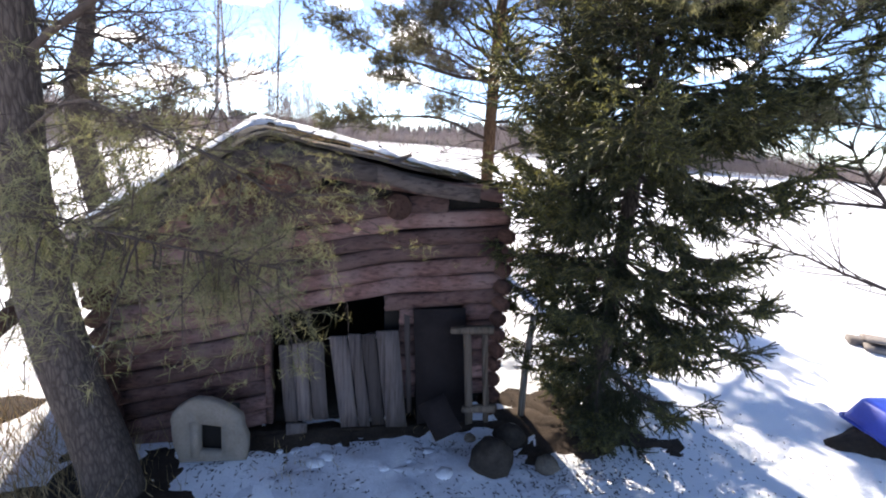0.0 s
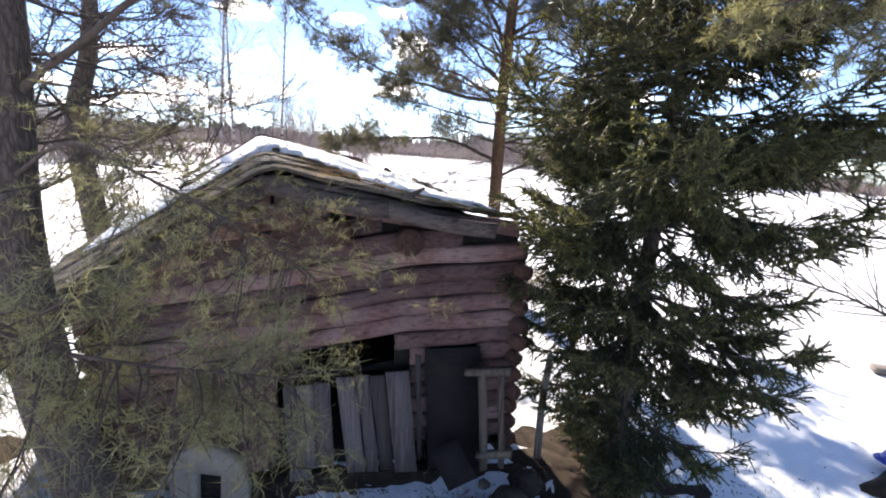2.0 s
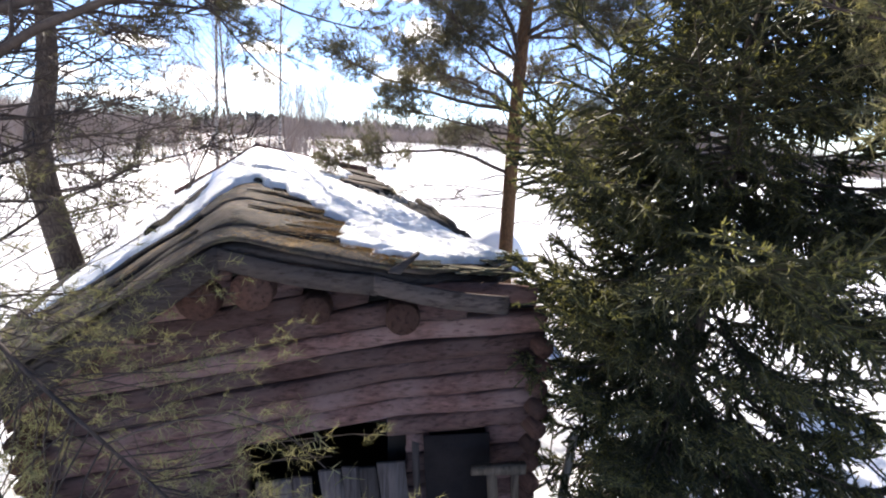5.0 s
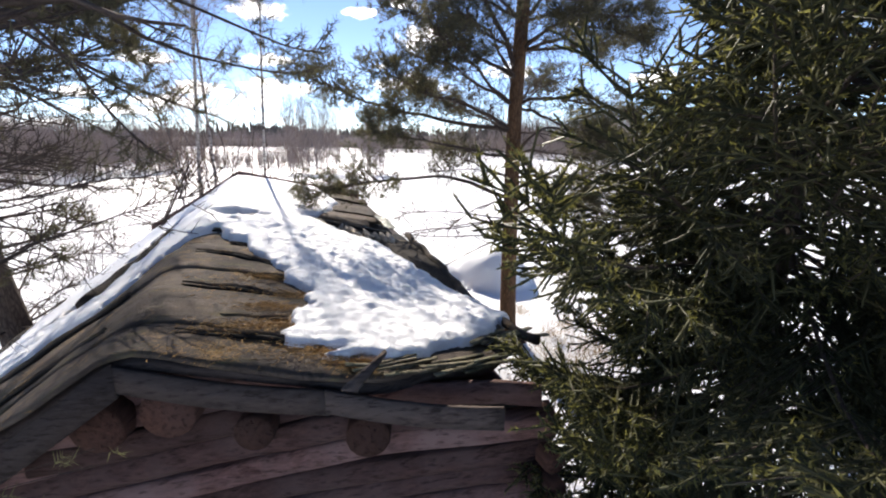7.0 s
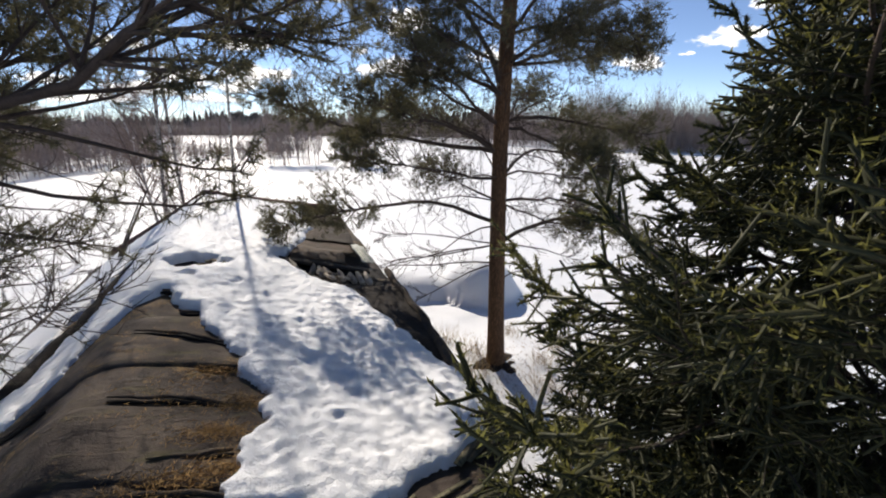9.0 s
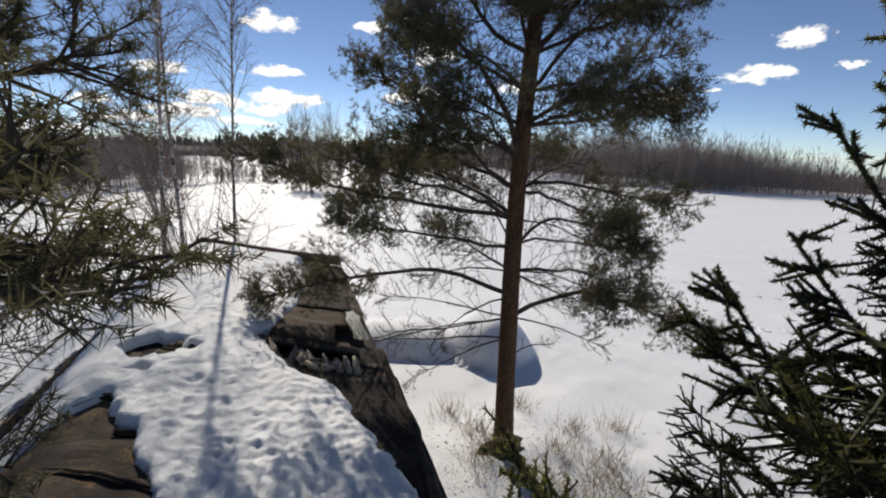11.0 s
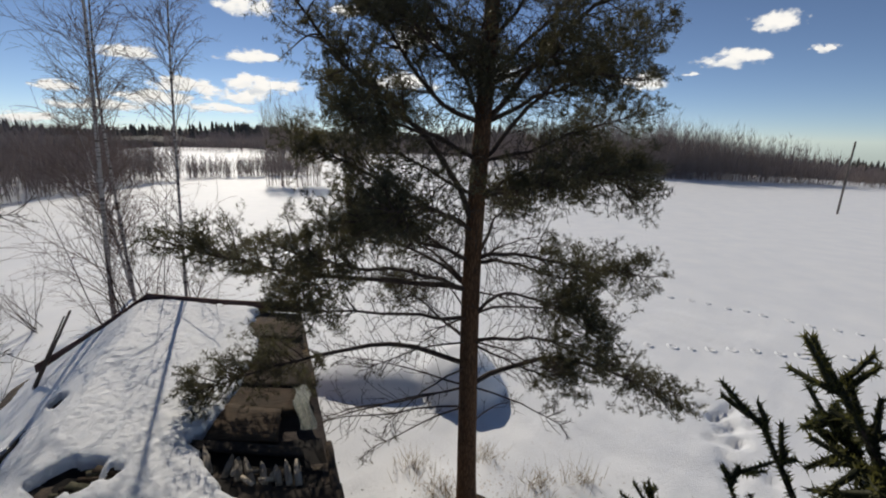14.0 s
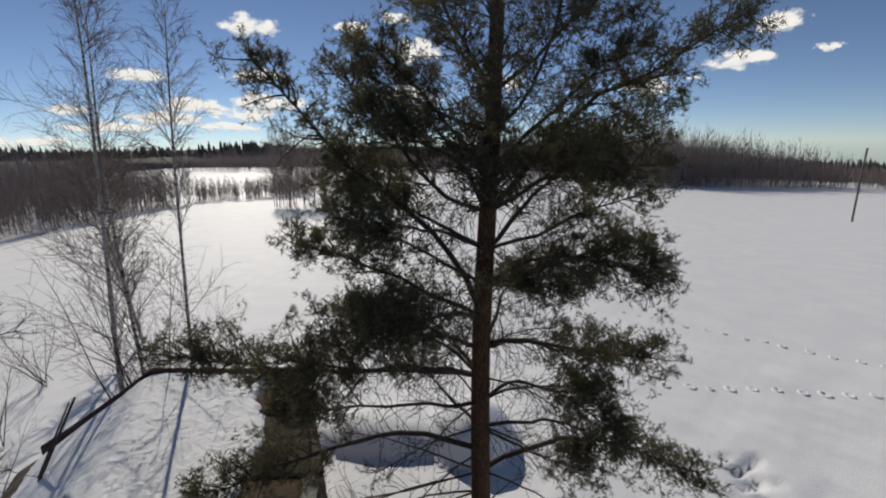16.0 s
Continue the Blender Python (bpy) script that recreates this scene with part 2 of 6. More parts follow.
def cloud_material():
    """Soft-edged fair-weather cloud on a far backdrop sheet."""
    m, n, l, p = shader("cloud", 1.0)
    tc, info, sep = n.new("ShaderNodeTexCoord"), n.new("ShaderNodeObjectInfo"), n.new("ShaderNodeSeparateXYZ")
    l.new(tc.outputs["Object"], sep.inputs[0])

    def calc(kind, a, b):
        c = n.new("ShaderNodeMath")
        c.operation = kind
        for k, v in enumerate((a, b)):
            if isinstance(v, (int, float)):
                c.inputs[k].default_value = v
            else:
                l.new(v, c.inputs[k])
        return c.outputs[0]

    def puff(scale, detail):
        t, mp = n.new("ShaderNodeTexNoise"), n.new("ShaderNodeMapping")
        t.noise_dimensions = "4D"
        mp.inputs["Scale"].default_value = (1.6, 1, 1)
        l.new(tc.outputs["Object"], mp.inputs[0])
        l.new(mp.outputs[0], t.inputs["Vector"])
        l.new(calc("MULTIPLY", info.outputs["Random"], 40.0), t.inputs["W"])
        t.inputs["Scale"].default_value, t.inputs["Detail"].default_value, t.inputs["Roughness"].default_value = scale, detail, 0.55
        return t.outputs[0]

    x, z = sep.outputs[0], sep.outputs[2]
    low = calc("MULTIPLY", calc("MAXIMUM", calc("MULTIPLY", z, -1.0), 0.0), 0.9)
    r2 = calc("ADD", calc("MULTIPLY", x, x), calc("ADD", calc("MULTIPLY", z, z), low))
    body = calc("ADD", calc("SUBTRACT", 0.62, r2), calc("MULTIPLY", calc("SUBTRACT", puff(1.7, 6), 0.5), 1.9))
    edge = n.new("ShaderNodeMapRange")
    edge.interpolation_type = "SMOOTHSTEP"
    edge.inputs["From Min"].default_value, edge.inputs["From Max"].default_value = 0.22, 0.55
    l.new(body, edge.inputs["Value"])
    # cloud shading is put into the colour, and the sheet glows by itself
    shade = calc("ADD", calc("MULTIPLY", z, 0.45), calc("ADD", calc("MULTIPLY", puff(3.1, 4), 0.9), 0.05))
    col = ramp(n, l, shade, [(0.15, (0.55, 0.62, 0.72)), (0.55, (1.0, 1.0, 1.0))])
    em, tr, mx = n.new("ShaderNodeEmission"), n.new("ShaderNodeBsdfTransparent"), n.new("ShaderNodeMixShader")
    l.new(col, em.inputs[0])
    em.inputs[1].default_value = 1.15
    l.new(edge.outputs[0], mx.inputs[0])
    l.new(tr.outputs[0], mx.inputs[1])
    l.new(em.outputs[0], mx.inputs[2])
    l.new(mx.outputs[0], n["Material Output"].inputs[0])
    return m


CLOUD = cloud_material()


# ---- mesh helpers ----
class Geo:
    """Gathers vertices and faces for one mesh."""

    def __init__(self):
        self.v, self.q, self.t, self.n = [], [], [], 0

    def add(self, verts, quads=None, tris=None):
        verts = np.asarray(verts, float).reshape(-1, 3)
        if quads is not None and len(quads):
            self.q.append(np.asarray(quads, int) + self.n)
        if tris is not None and len(tris):
            self.t.append(np.asarray(tris, int) + self.n)
        self.v.append(verts)
        self.n += len(verts)

    def tube(self, pts, radii, sides=5, cap=False):
        pts, radii = np.asarray(pts, float), np.asarray(radii, float)
        d = np.gradient(pts, axis=0)
        d /= np.linalg.norm(d, axis=1)[:, None] + 1e-9
        ref = np.array([0.31, 0.17, 0.94]) if abs(d[0][2]) < 0.8 else np.array([0.95, 0.3, 0.05])
        a = np.cross(d, ref)
        a /= np.linalg.norm(a, axis=1)[:, None] + 1e-9
        b = np.cross(d, a)
        ang = np.arange(sides) * 2 * np.pi / sides
        ring = (np.cos(ang)[None, :, None] * a[:, None] + np.sin(ang)[None, :, None] * b[:, None]) * radii[:, None, None] + pts[:, None]
        k, n = len(pts), sides
        i, j = np.meshgrid(np.arange(k - 1), np.arange(n), indexing="ij")
        j2 = (j + 1) % n
        quads = np.stack([i * n + j, i * n + j2, (i + 1) * n + j2, (i + 1) * n + j], -1).reshape(-1, 4)
        tris = None
        if cap:
            tris = [[0, m + 1, m] for m in range(1, n - 1)] + [[(k - 1) * n, (k - 1) * n + m, (k - 1) * n + m + 1] for m in range(1, n - 1)]
        self.add(ring.reshape(-1, 3), quads, tris)

    def blades(self, base, way, length, width):
        """Thin triangles from base along way."""
        base, way = np.asarray(base, float), np.asarray(way, float)
        way = way / (np.linalg.norm(way, axis=1)[:, None] + 1e-9)
        side = np.cross(way, np.random.normal(size=way.shape))
        side /= np.linalg.norm(side, axis=1)[:, None] + 1e-9
        length = np.broadcast_to(np.asarray(length, float), (len(base),))[:, None]
        w = np.broadcast_to(np.asarray(width, float), (len(base),))[:, None]
        v = np.stack([base - side * w / 2, base + side * w / 2, base + way * length], 1).reshape(-1, 3)
        self.add(v, None, np.arange(len(v)).reshape(-1, 3))

    def box(self, lo, hi):
        (x0, y0, z0), (x1, y1, z1) = lo, hi
        v = [(x0, y0, z0), (x1, y0, z0), (x1, y1, z0), (x0, y1, z0), (x0, y0, z1), (x1, y0, z1), (x1, y1, z1), (x0, y1, z1)]
        self.add(v, [(0, 3, 2, 1), (4, 5, 6, 7), (0, 1, 5, 4), (1, 2, 6, 5), (2, 3, 7, 6), (3, 0, 4, 7)])

    def turned(self, degrees):
        c, s = math.cos(radians(degrees)), math.sin(radians(degrees))
        self.v = [v @ np.array([(c, s, 0), (-s, c, 0), (0, 0, 1)]) for v in self.v]
        return self

    def mesh(self, name, material, smooth=False):
        me = bpy.data.meshes.new(name)
        v = np.concatenate(self.v)
        q = np.concatenate(self.q) if self.q else np.zeros((0, 4), int)
        t = np.concatenate(self.t) if self.t else np.zeros((0, 3), int)
        me.vertices.add(len(v))
        me.vertices.foreach_set("co", v.astype(np.float32).ravel())
        me.loops.add(q.size + t.size)
        me.loops.foreach_set("vertex_index", np.concatenate([q.ravel(), t.ravel()]).astype(np.int32))
        me.polygons.add(len(q) + len(t))
        me.polygons.foreach_set("loop_start", np.concatenate([np.arange(len(q)) * 4, q.size + np.arange(len(t)) * 3]).astype(np.int32))
        if smooth:
            me.polygons.foreach_set("use_smooth", np.ones(len(q) + len(t), bool))
        me.update(calc_edges=True)
        me.materials.append(material)
        return me


def part(name, geo, material, parent, label="", smooth=False):
    ob = new(name, geo.mesh(name, material, smooth))
    ob.parent = parent
    if label:
        tagged(ob, label)
    return ob


def thing(name, label, category, m=None, group="", kind=""):
    ob = new(name)
    if m is not None:
        ob.matrix_world = m
    return tagged(ob, label, category, group, kind)


def mesh_thing(name, geo, material, label, category="", group="", kind="", smooth=False):
    return tagged(new(name, geo.mesh(name, material, smooth)), label, category, group, kind)


def grid_faces(nu, nv):
    i, j = np.meshgrid(np.arange(nu - 1), np.arange(nv - 1), indexing="ij")
    return np.stack([i * nv + j, (i + 1) * nv + j, (i + 1) * nv + j + 1, i * nv + j + 1], -1).reshape(-1, 4)


def wob(x, y, s=1.0, seed=0.0):
    """Cheap smooth waves, about -1 to 1."""
    x, y = np.asarray(x) * s + seed, np.asarray(y) * s + seed * 1.7
    return (np.sin(x * 1.7 + 1.3 * np.sin(y * 1.1)) + np.sin(y * 2.3 + 1.7 * np.sin(x * 0.9 + 2)) + 0.6 * np.sin((x + y) * 3.9 + 1) + 0.5 * np.sin((x - y) * 5.3)) / 3.1


def rough_field(shape, cells, seed):
    """Irregular smooth unevenness about a given number of cells across."""
    f = np.random.default_rng(seed).normal(0, 1, shape)
    for k in range(3):
        for ax in (0, 1):
            w = max(1, int(cells))
            c = np.cumsum(np.concatenate([np.repeat(np.take(f, [0], ax), w, ax), f, np.repeat(np.take(f, [-1], ax), w, ax)], ax), ax)
            f = (np.take(c, range(2 * w, 2 * w + shape[ax]), ax) - np.take(c, range(0, shape[ax]), ax)) / (2 * w)
    return f / (f.std() + 1e-9)


def curve(points, n):
    """Smooth polyline through points."""
    p = np.asarray(points, float)
    if len(p) == 2:
        return p[0] + (p[1] - p[0]) * np.linspace(0, 1, n)[:, None]
    t = np.linspace(0, len(p) - 1, n)
    out = []
    for x in t:
        i = min(int(x), len(p) - 2)
        f = x - i
        a, b = p[i], p[i + 1]
        ta = (p[i + 1] - p[i - 1]) / 2 if i > 0 else b - a
        tb = (p[i + 2] - p[i]) / 2 if i + 2 < len(p) else b - a
        out.append((2 * f ** 3 - 3 * f * f + 1) * a + (f ** 3 - 2 * f * f + f) * ta + (-2 * f ** 3 + 3 * f * f) * b + (f ** 3 - f * f) * tb)
    return np.array(out)


# ---- ground ----
def ground_z(x, y):
    x, y = np.asarray(x, float), np.asarray(y, float)
    z = np.interp(y, [-40, 4, 7, 10.5, 15, 30, 75, 140, 3000], [0, 0, 0.2, 0.5, 0.5, 0.1, -1.8, -2.0, -2.0])
    z = z + 0.06 * wob(x, y, 0.35) * np.clip(1 - np.abs(y) / 80, 0, 1) + 0.02 * wob(x, y, 1.6, 3)
    z = z + 0.20 * np.exp(-((x - 1.6) ** 2 + (y - 10.5) ** 2) / 1.6)
    az = np.degrees(np.arctan2(x, np.maximum(y, 1e-6)))
    z = z - np.interp(az, [19, 42, 70, 89], [0, 0.042, 0.06, 0.06]) * np.clip(np.hypot(x, y) - 132, 0, None)
    # long snow heap with a rounded end
    r = np.hypot((x - 1.50) / 1.15, (y - 14.5) / 1.15)
    heap = 0.95 * np.clip(1 - r ** 2.4, 0, 1) ** 0.75
    r = np.hypot((x + 0.2) / 2.7, (y - 14.75) / 1.05)
    heap = np.maximum(heap, 0.50 * np.clip(1 - r ** 3, 0, 1) ** 0.8)
    z = z + heap * (1 + 0.10 * wob(x, y, 1.4, 5))
    return z


def spaced(lo, hi, fine, far, n):
    mid = np.arange(lo, hi, fine)
    out = np.geomspace(fine, far, n)
    return np.concatenate([lo - np.cumsum(out)[::-1], mid, hi + np.cumsum(out)])


FOOT = [(7.5, 13.7), (8.0, 13.7), (7.3, 13.5), (7.6, 13.3), (7.2, 13.1), (7.8, 12.9), (7.2, 12.6), (7.4, 12.5), (6.7, 12.1), (6.9, 12.0), (7.1, 11.9), (6.6, 11.6)]


def build_ground():
    xs, ys = spaced(-6, 12, 0.13, 260, 46), spaced(0.5, 19, 0.13, 260, 46)
    X, Y = np.meshgrid(xs, ys, indexing="ij")
    Z = ground_z(X, Y)
    near = np.exp(-((X - 3) / 9) ** 2 - ((Y - 6) / 9) ** 2)
    rnd = np.random.default_rng(4)
    Z = Z + near * (0.025 * wob(X, Y, 3.1, 2) + 0.014 * wob(X, Y, 7.3, 8) + rnd.normal(0, 0.006, X.shape))
    # old footprints
    for k in range(22):
        x, y = FOOT[k % len(FOOT)] + rnd.normal(0, 0.14, 2)
        u = (X - x) * 0.8 + (Y - y) * 0.6
        v = (Y - y) * 0.8 - (X - x) * 0.6
        Z = Z - rnd.uniform(0.07, 0.15) * np.exp(-((u / 0.19) ** 2 + (v / 0.11) ** 2) ** 1.5)
    g = Geo()
    g.add(np.stack([X, Y, Z], -1).reshape(-1, 3), grid_faces(len(xs), len(ys)))
    tagged(new("ground", g.mesh("ground", SNOW, True)), "snow-covered yard and open field with old tracks", "ground", kind="structure")


build_ground()


# ---- barn ----
BARN = pose(0, 5, 0, 0, 0, 22.6)
barn = thing("barn", "old weathered log barn with a sagging felt roof", "barn", BARN)
RIDGE_U = -1.2
GABLE = pose(0, 5, 0, 0, 0, 7)
SKEW = 7 - 22.6


def ridge_z(v):
    return np.interp(v, [-0.4, 0, 1, 3, 8.3], [3.29, 3.335, 3.37, 3.395, 3.43])


def roof_z(u, v):
    u, v = np.asarray(u, float), np.asarray(v, float)
    right = np.interp(u - RIDGE_U, [0, 0.12, 0.8, 2.95], [0, 0.012, 0.19, 0.855]) * np.interp(v, [-0.4, 0.2, 1.6, 3.5], [0.66, 0.70, 0.86, 0.70])
    left = np.interp(RIDGE_U - u, [0, 0.12, 2.0, 2.4], [0, 0.03, 1.16, 1.40]) * np.interp(v, [0.4, 2.2], [1.17, 1.0])
    return ridge_z(v) - np.where(u > RIDGE_U, right, left) + 0.018 * wob(u, v, 2.2, 1)


def front(u, v):
    """How far the front edge of the roof steps back; its east corner has rotted away."""
    return np.interp(u, [-3.1, 0, 0.4, 0.86, 1.25, 1.75], [0.87, 0.06, 0.20, 0.28, 0.64, 0.96]) * np.clip((1.5 - v) / 1.75, 0, 1)


def tilt(u):
    return (0.19 if u < 0 else 0.08) * u


def gable_roof(u):
    """Underside of the roof over the leaning gable."""
    return float(np.interp(u, [-3.1, -1.24, -0.16, 0.52, 1.3], [1.96, 3.16, 3.0, 2.91, 2.80]))


def log_piece(u0, u1, z0, z1, v=0.0, deep=0.15, seed=0):
    """One hewn wall log with a bowed face, from u0 to u1."""
    g = Geo()
    n = max(3, int((u1 - u0) / 0.22))
    us = np.linspace(u0, u1, n)
    prof = [(0.0, 0.03), (-0.022, 0.12), (-0.042, 0.35), (-0.036, 0.65), (-0.016, 0.9), (0.0, 0.985), (deep, 0.985), (deep, 0.03)]
    ring = []
    for k, u in enumerate(us):
        dz = 0.010 * math.sin(seed * 2.1 + u * 2.3) + 0.006 * math.sin(u * 7 + seed)
        bow = 0.012 * math.sin(u * 1.9 + seed * 3.3)
        for pv, pz in prof:
            ring.append((u + (0.012 * math.sin(seed + pz * 9) if k in (0, n - 1) else 0), v + pv + (bow if pv < deep else 0), z0 + dz + tilt(u) + (z1 - z0) * pz))
    m = len(prof)
    i, j = np.meshgrid(np.arange(n - 1), np.arange(m), indexing="ij")
    quads = np.stack([i * m + j, (i + 1) * m + j, (i + 1) * m + (j + 1) % m, i * m + (j + 1) % m], -1).reshape(-1, 4)
    tris = [[0, k, k + 1] for k in range(1, m - 1)] + [[(n - 1) * m, (n - 1) * m + k + 1, (n - 1) * m + k] for k in range(1, m - 1)]
    g.add(ring, quads, tris)
    return g


def clipped_run(z):
    """The stretch of the gable under the roof at height z."""
    lo, hi = -2.93, 1.22
    top = z + 0.05
    for u in np.arange(-2.93, RIDGE_U, 0.02):
        if gable_roof(u) > top + tilt(u):
            lo = u
            break
    else:
        lo = RIDGE_U
    for u in np.arange(1.22, RIDGE_U, -0.02):
        if gable_roof(u) > top + tilt(u):
            hi = u
            break
    else:
        hi = RIDGE_U
    return lo, hi


wall_front = new("gable_wall")
wall_front.parent = barn
rng = random.Random(5)
z, k = 0.42, 0
while z < 3.3:
    h = 0.165 + 0.035 * rng.random()
    lo, hi = clipped_run(z + h)
    runs = [(lo, hi)]
    if z + h * 0.6 < 1.72:
        runs = [(lo, -1.33 + 0.03 * rng.random())]
        if z > 1.40:
            runs.append((-0.08, hi))
        else:
            runs.append((0.08, 0.28))
            runs.append((0.80, hi))
    for a, b in runs:
        if b - a > 0.12:
            part("wall_log", log_piece(a, b, z, z + h, 0.0, 0.15, k * 1.37 + a).turned(SKEW), LOG, wall_front)
    z, k = z + h, k + 1


def plank(u0, u1, z0, z1, v0, v1, seed=0, lean=0.0, n=5):
    """Upright weathered board with uneven edges and ends."""
    g = Geo()
    r = random.Random(seed)
    zs = np.linspace(z0, z1, n)
    vs = []
    for i, zz in enumerate(zs):
        s = lean * (zz - z0)
        e0, e1 = 0.006 * r.uniform(-1, 1), 0.006 * r.uniform(-1, 1)
        t0, t1 = (0.015 * r.uniform(-1, 1), 0.015 * r.uniform(-1, 1)) if i in (0, n - 1) else (0, 0)
        w = 0.006 * r.uniform(-1, 1)
        vs += [(u0 + s + e0, v0 + w, zz + t0), (u1 + s + e1, v0 + w, zz + t1), (u1 + s + e1, v1 + w, zz + t1), (u0 + s + e0, v1 + w, zz + t0)]
    i, j = np.meshgrid(np.arange(n - 1), np.arange(4), indexing="ij")
    quads = np.stack([i * 4 + j, i * 4 + (j + 1) % 4, (i + 1) * 4 + (j + 1) % 4, (i + 1) * 4 + j], -1).reshape(-1, 4)
    e = (n - 1) * 4
    g.add(vs, list(quads) + [(0, 3, 2, 1), (e, e + 1, e + 2, e + 3)])
    return g


# side and back walls, then near-black fills for the shade inside
side = new("side_wall_east")
side.parent = barn
z, k = 0.25, 0
while z < 2.45:
    g = Geo()
    h = 0.19
    pts = [(1.14, -0.18, z + h / 2), (1.16, 4, z + h / 2 + 0.02), (1.18, 8.0, z + h / 2 + 0.1)]
    g.tube(curve(pts, 7), [h * 0.54] * 7, 8, True)
    part("wall_log", g, LOG, side)
    # crossed ends at the corner
    g = Geo()
    g.tube([(1.12, -0.42 - 0.06 * rng.random(), z + h / 2), (1.12, -0.2, z + h / 2)], [0.08, 0.085], 8, True)
    part("log_end", g, LOG_END, side)
    z += h
side = new("side_wall_west")
side.parent = barn
z = 0.10
while z < 1.75:
    g = Geo()
    h = 0.19
    g.tube(curve([(-2.78, 0.95, z + h / 2), (-2.72, 4, z + h / 2), (-2.68, 8, z + h / 2 + 0.1)], 7), [h * 0.54] * 7, 8, True)
    part("wall_log", g, LOG, side)
    g = Geo()
    g.tube([(-2.80, 0.56, z + h / 2), (-2.78, 0.95, z + h / 2)], [0.08, 0.085], 8, True)
    part("log_end", g, LOG_END, side)
    z += h
g = Geo()
g.box((-2.6, 7.9, 0.25), (1.1, 8.02, 2.5))
g.add([(-2.6, 7.92, 2.5), (1.1, 7.92, 2.5), (1.1, 7.92, 2.80), (-1.2, 7.92, 3.32), (-2.6, 7.92, 2.58)], None, [(0, 1, 2), (0, 2, 3), (0, 3, 4)])
part("back_wall", g, LOG, barn)
# added screen and floors, near-black to paint the barn's inner shade
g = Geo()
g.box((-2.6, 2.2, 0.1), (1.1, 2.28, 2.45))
part("shade_screen", g, SHADE_DARK, barn, "near-black screen added for the shade inside the barn")
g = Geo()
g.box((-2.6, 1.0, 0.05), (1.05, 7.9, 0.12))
part("barn_floor", g, SHADE_DARK, barn)
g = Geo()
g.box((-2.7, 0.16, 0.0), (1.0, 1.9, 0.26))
part("barn_floor", g.turned(SKEW), SHADE_DARK, barn)

# added backing, near-black, so no light shows between the logs
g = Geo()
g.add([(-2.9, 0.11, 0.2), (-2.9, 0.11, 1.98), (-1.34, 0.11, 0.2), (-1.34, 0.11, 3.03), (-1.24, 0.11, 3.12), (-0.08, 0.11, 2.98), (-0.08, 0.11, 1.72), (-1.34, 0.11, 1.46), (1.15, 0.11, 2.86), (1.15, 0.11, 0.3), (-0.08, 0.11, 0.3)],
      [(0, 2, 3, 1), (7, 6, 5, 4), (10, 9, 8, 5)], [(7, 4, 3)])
part("gable_backing", g.turned(SKEW), SHADE_DARK, barn, "near-black backing added to block light behind the logs")
# boards closing the gable under the roof edge
for us, drop in ((np.linspace(-3.06, -1.26, 10), 0.34), (np.linspace(-1.22, 1.12, 10), 0.15)):
    g = Geo()
    hi = np.array([gable_roof(u) for u in us]) + np.interp(us, [0.3, 0.8], [0.03, 0.10])
    vs = np.concatenate([np.stack([us, us * 0 + v, hi - d], -1) for v, d in ((-0.02, 0), (-0.02, drop), (0.02, drop), (0.02, 0))])
    g.add(vs, [(k * 10 + i, k * 10 + i + 1, ((k + 1) % 4) * 10 + i + 1, ((k + 1) % 4) * 10 + i) for k in range(4) for i in range(9)])
    part("eave_board", g.turned(SKEW), LOG, barn)
# purlin ends
for u, zz, r in ((-1.46, 2.86, 0.15), (-1.07, 2.94, 0.155), (-0.62, 2.79, 0.115), (0.03, 2.72, 0.135)):
    g = Geo()
    n = 14
    g.tube([(u, -0.17, zz), (u, -0.15, zz), (u, 0.12, zz)], [r * 0.94, r, r], n, True)
    part("purlin_end", g.turned(SKEW), LOG_END, barn, "round reddish end of a roof purlin", True)

# open doorway: jambs, loose board door leaning in it
door = new("board_door")
door.parent = barn
tagged(door, "grey board door hanging crooked in the doorway")
for i, (u0, u1, za, zb) in enumerate(((-1.17, -1.04, 0.26, 1.17), (-1.03, -0.88, 0.26, 1.20), (-0.87, -0.71, 0.28, 1.22), (-0.66, -0.47, 0.16, 1.28), (-0.46, -0.33, 0.17, 1.30), (-0.32, -0.17, 0.16, 1.32), (-0.16, 0.08, 0.15, 1.35))):
    part("door_board", plank(u0 + (0.12 if i > 2 else 0.02), u1 + (0.12 if i > 2 else 0.02), za, zb, -0.10, -0.07, i, -0.11 if i > 2 else -0.04).turned(SKEW), DOOR_BOARD, door)
part("kick_board", plank(-1.14, -0.92, 0.10, 0.24, -0.11, -0.08, 9).turned(SKEW), DOOR_BOARD, door)
part("jamb", plank(-1.36, -1.30, 0.2, 1.40, -0.05, 0.1, 21, 0.02).turned(SKEW), LOG, barn)
part("jamb", plank(0.20, 0.26, 0.3, 1.52, -0.06, 0.03, 22, -0.06).turned(SKEW), DOOR_BOARD, barn)
part("dark_sheet", plank(0.33, 0.90, 0.16, 1.60, -0.08, -0.06, 31, -0.07, 7).turned(SKEW), DARK_SHEET, barn, "dark tarred sheet nailed over the wall")

